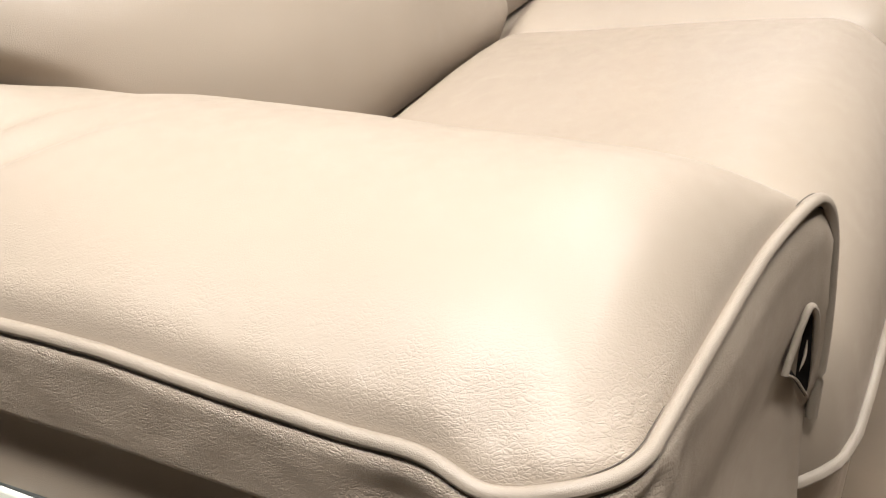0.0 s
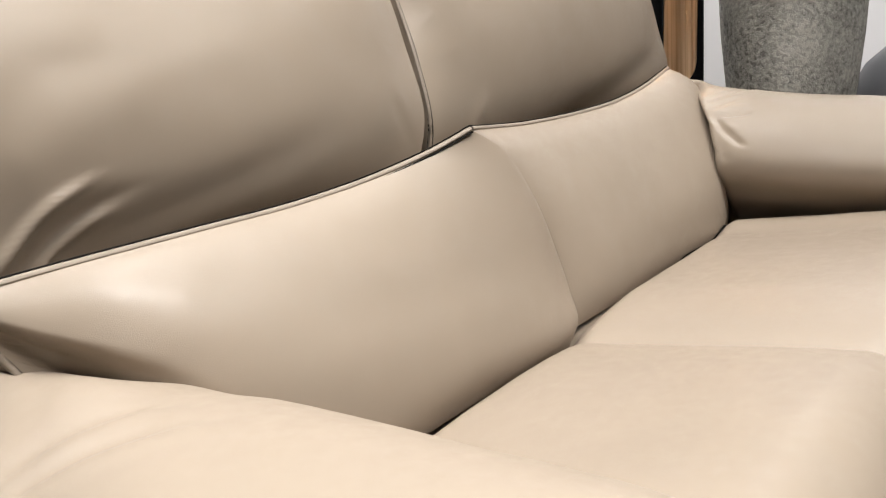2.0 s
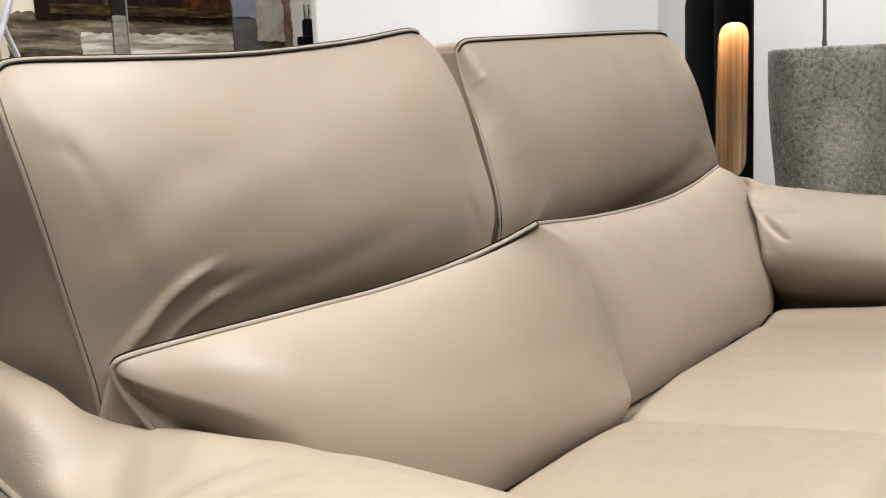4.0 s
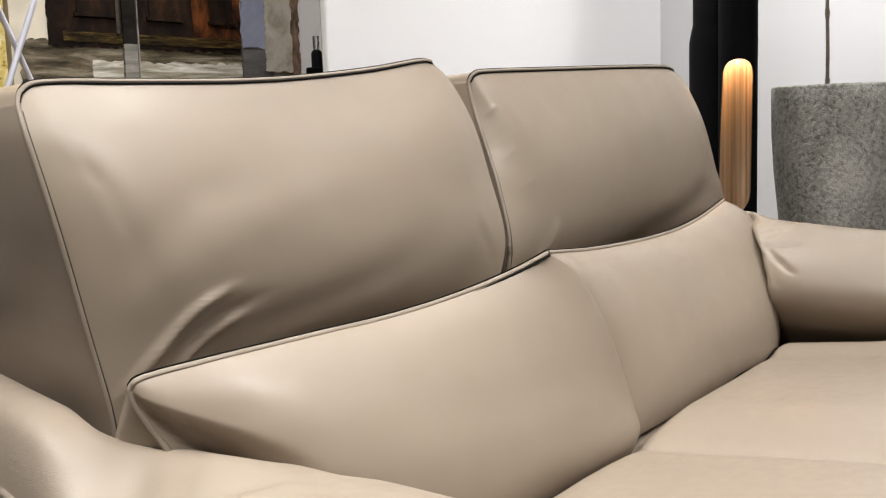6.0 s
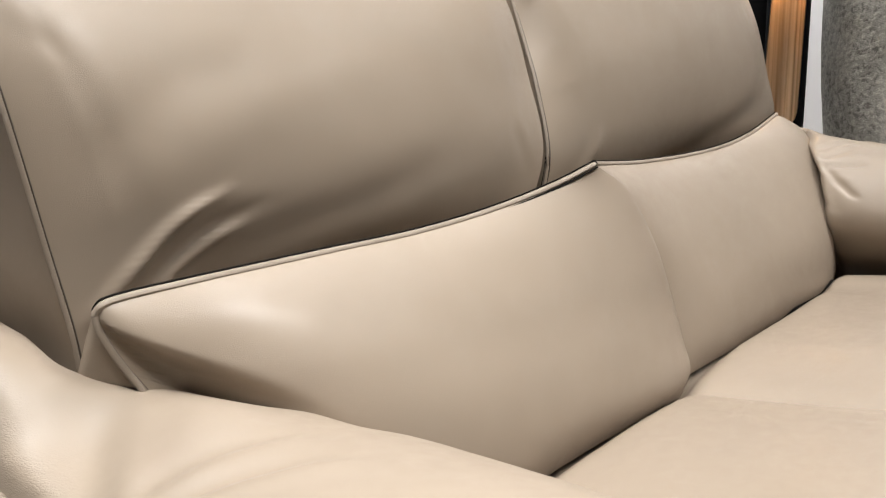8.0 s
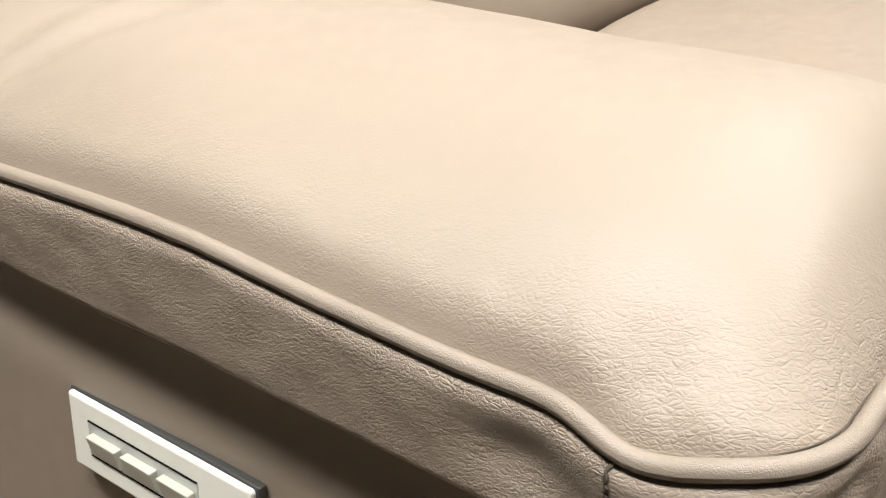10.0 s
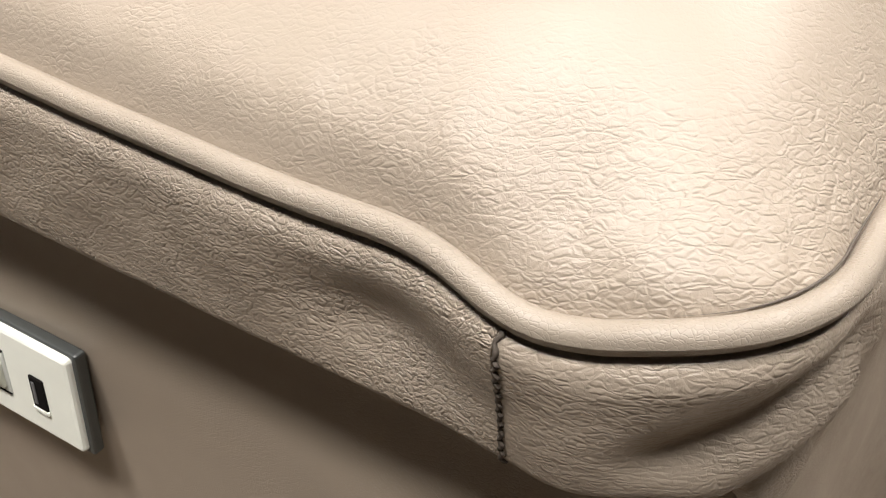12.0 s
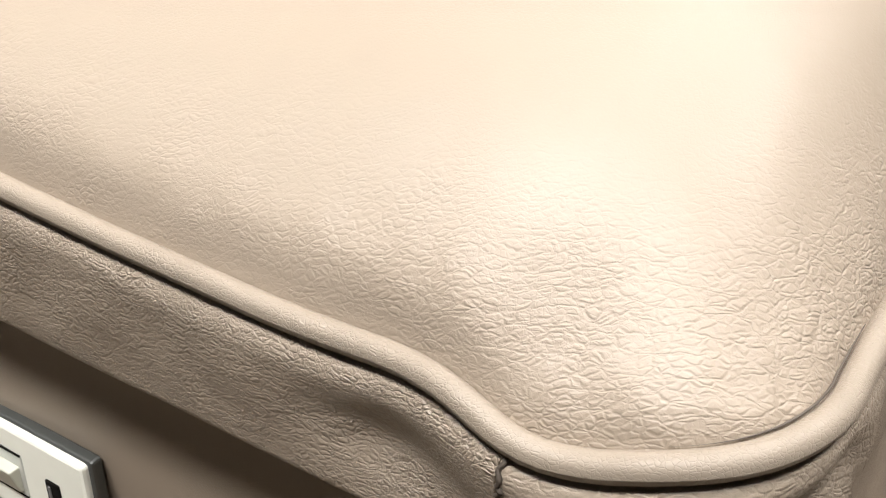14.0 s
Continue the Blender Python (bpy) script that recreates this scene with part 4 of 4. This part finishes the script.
PLASTER = plain("painted_plaster", (0.62, 0.56, 0.45), 0.6, vary=0.25, scale=9, bump=0.3, bscale=60)
AY = 1.45
box("canvas", 0.44, 1.098, AY, AY + 0.03, 0.75, 1.95, PLASTER, painting, "painted pale plaster wall")


def daub(name, x0, x1, z0, z1, mat, layer, label, rough=0.0014):
    """A patch of paint with a hand-drawn outline."""
    ring = []
    for (ax, az), (bx, bz) in (((x0, z0), (x1, z0)), ((x1, z0), (x1, z1)), ((x1, z1), (x0, z1)), ((x0, z1), (x0, z0))):
        n = max(2, int(math.hypot(bx - ax, bz - az) / 0.006))
        for k in range(n):
            px, pz = lerp(ax, bx, k / n), lerp(az, bz, k / n)
            ring.append((px + rough * noise.noise((px * 90, pz * 90, layer)) * 1.6, pz + rough * noise.noise((px * 90, 7.7, pz * 90 + layer)) * 1.6))
    y0, n = AY - 0.0012 * layer, len(ring)
    verts = [Vector((a, y0, b)) for a, b in ring] + [Vector((a, AY + 0.004, b)) for a, b in ring]
    faces = [tuple(range(n))] + [((k + 1) % n, k, n + k, n + (k + 1) % n) for k in range(n)]
    return mesh(name, verts, faces, mat, painting, label, False)


def streaks(name, stops, sx=4, sz=30, seed=0.0):
    """Painted horizontal strokes of several tones."""
    m, N, L, P = material(name)
    mp = N.new("ShaderNodeMapping")
    mp.inputs["Scale"].default_value = (sx, 1, sz)
    mp.inputs["Location"].default_value = (seed, 0, seed * 2)
    L.new(N.new("ShaderNodeTexCoord").outputs["Object"], mp.inputs["Vector"])
    n = tex(N, L, "ShaderNodeTexNoise", 2.2, mp.outputs[0], Detail=6.0, Roughness=0.65, Distortion=0.5)
    c = ramp(N, stops)
    L.new(n.outputs[0], c.inputs[0])
    L.new(c.outputs[0], P.inputs["Base Color"])
    P.inputs["Roughness"].default_value = 0.6
    P.inputs["Specular IOR Level"].default_value = 0.12
    return m


GROUND = streaks("painted_stone", [(0.36, (0.025, 0.022, 0.015)), (0.50, (0.11, 0.088, 0.055)), (0.66, (0.28, 0.24, 0.18))])
PAVING = streaks("painted_pale_stone", [(0.32, (0.12, 0.10, 0.06)), (0.46, (0.33, 0.30, 0.24)), (0.62, (0.66, 0.63, 0.57))], 3, 40, 3.1)
WOOD = streaks("painted_dark_wood", [(0.34, (0.003, 0.002, 0.0015)), (0.5, (0.010, 0.005, 0.003)), (0.70, (0.028, 0.014, 0.007))], 14, 8, 1.7)
REDWOOD = streaks("painted_red_wood", [(0.34, (0.006, 0.003, 0.0015)), (0.50, (0.045, 0.014, 0.004)), (0.68, (0.16, 0.048, 0.011))], 14, 8, 4.2)
BROWNWOOD = streaks("painted_brown_wood", [(0.34, (0.004, 0.0025, 0.0015)), (0.52, (0.016, 0.008, 0.004)), (0.72, (0.050, 0.022, 0.009))], 14, 8, 9.2)
OCHRE = streaks("painted_ochre", [(0.38, (0.006, 0.004, 0.002)), (0.52, (0.035, 0.022, 0.006)), (0.68, (0.13, 0.09, 0.025))], 9, 80, 2.4)
daub("painted_ground", 0.455, 1.096, 0.76, 1.094, GROUND, 1, "painted dark stone step", 0.006)
daub("painted_paving", 0.59, 0.936, 0.77, 1.062, PAVING, 2, "painted sunlit paving", 0.003)
daub("painted_door", 0.508, 0.936, 1.086, 1.80, WOOD, 3, "painted dark brown door", 0.003)
daub("painted_sill", 0.535, 0.936, 1.094, 1.112, OCHRE, 4, "painted ochre sill", 0.0008)
daub("painted_leaf", 0.815, 0.936, 1.112, 1.78, REDWOOD, 4, "painted reddish door leaf")
for x0, x1, mat in ((0.858, 0.916, WOOD), (0.565, 0.636, BROWNWOOD), (0.715, 0.785, BROWNWOOD)):
    daub("painted_panel", x0, x1, 1.145, 1.70, mat, 5, "painted sunk panel")
    daub("painted_moulding", x0 - 0.006, x1 + 0.006, 1.139, 1.145, mat, 6, "painted panel moulding", 0.0006)
daub("upright_band", 0.938, 1.003, 1.098, 1.80, streaks("painted_blue_grey", [(0.3, (0.16, 0.17, 0.23)), (0.7, (0.26, 0.27, 0.35))], 5, 5), 5, "blue-grey upright band on the painting", 0.004)
daub("band_foot", 0.938, 1.020, 0.77, 1.098, streaks("painted_grey", [(0.3, (0.07, 0.066, 0.064)), (0.7, (0.14, 0.13, 0.125))], 4, 24), 4, "grey lower end of the upright band")
daub("painted_jamb", 1.000, 1.076, 1.050, 1.80, streaks("painted_jamb", [(0.3, (0.20, 0.17, 0.13)), (0.5, (0.33, 0.30, 0.25)), (0.75, (0.42, 0.39, 0.34))], 10, 10, 5.5), 6, "painted rough stone jamb", 0.003)
daub("painted_edge", 1.074, 1.096, 0.77, 1.80, streaks("painted_rust", [(0.35, (0.05, 0.03, 0.02)), (0.65, (0.20, 0.13, 0.09))], 20, 9, 6.1), 7, "painted rust-brown edge", 0.004)
# A post's reflection over the picture, put in as strips of colour.
daub("reflected_veil", 0.642, 0.649, 1.112, 1.80, streaks("reflected_veil", [(0.3, (0.035, 0.028, 0.022)), (0.7, (0.10, 0.085, 0.07))], 4, 9), 6, "pale upright line of a reflection over the painting", 0.0003)
daub("reflected_strip", 0.655, 0.684, 1.094, 1.80, streaks("reflected_strip", [(0.3, (0.005, 0.004, 0.003)), (0.7, (0.022, 0.018, 0.014))], 4, 9), 6, "dark upright strip of a reflection over the painting", 0.0006)
daub("reflected_strip", 0.655, 0.684, 0.77, 1.094, streaks("reflected_strip_foot", [(0.3, (0.09, 0.085, 0.072)), (0.7, (0.34, 0.32, 0.28))], 4, 30, 7.3), 6, "paler foot of the reflected strip over the paving", 0.0008)
daub("reflected_line", 0.686, 0.6885, 0.77, 1.80, streaks("reflected_pale", [(0.3, (0.10, 0.09, 0.08)), (0.7, (0.34, 0.32, 0.30))], 4, 9), 6, "white upright line of a reflection over the painting", 0.0003)

# folding stand with crossed legs and a yellow print beyond it
stand = group_at("folding_stand", 0.345, 1.25, 0, "white metal folding stand with crossed legs", "stand")
cross = Vector((0.3425, 1.25, 1.0645))
for dx, dy in ((0.416, 0.0), (-0.41, 0.012)):
    tube("leg", [cross + Vector((dx * h, dy, h)) for h in (0.45, 0.0, -1.0645)], 0.0044, STEEL, stand, "white metal leg", 10)
yellow = box("print", -0.05, 0.432, 1.452, 1.475, 0.0, 1.9, streaks("yellow_speckle", [(0.33, (0.08, 0.05, 0.015)), (0.40, (0.50, 0.36, 0.09)), (0.55, (0.66, 0.54, 0.22)), (0.72, (0.80, 0.74, 0.55))], 34, 34, 8.0), None)
tagged(yellow, "yellow speckled print leaning on the wall", "print")

# slender black stand with a chrome fork
fork = group_at("black_stand", 1.005, 1.30, 0, "slender black stand with a chrome forked tip", "stand")
lathe("post", [(0.001, 0.0), (0.07, 0.0), (0.07, 0.01), (0.011, 0.02), (0.011, 1.078), (0.008, 1.084), (0.001, 1.085)], (1.005, 1.30, 0), BLACK, fork, "black round post", 32)
box("clamp", 0.985, 1.035, 1.287, 1.313, 1.020, 1.050, BLACK, fork, "black clamp", 0.003)
for dx in (-0.006, 0.006):
    tube("prong", [(1.005 + dx * 0.6, 1.30, 1.08), (1.005 + dx, 1.30, 1.095), (1.005 + dx, 1.30, 1.112)], 0.0026, CHROME, fork, "chrome prong", 8)
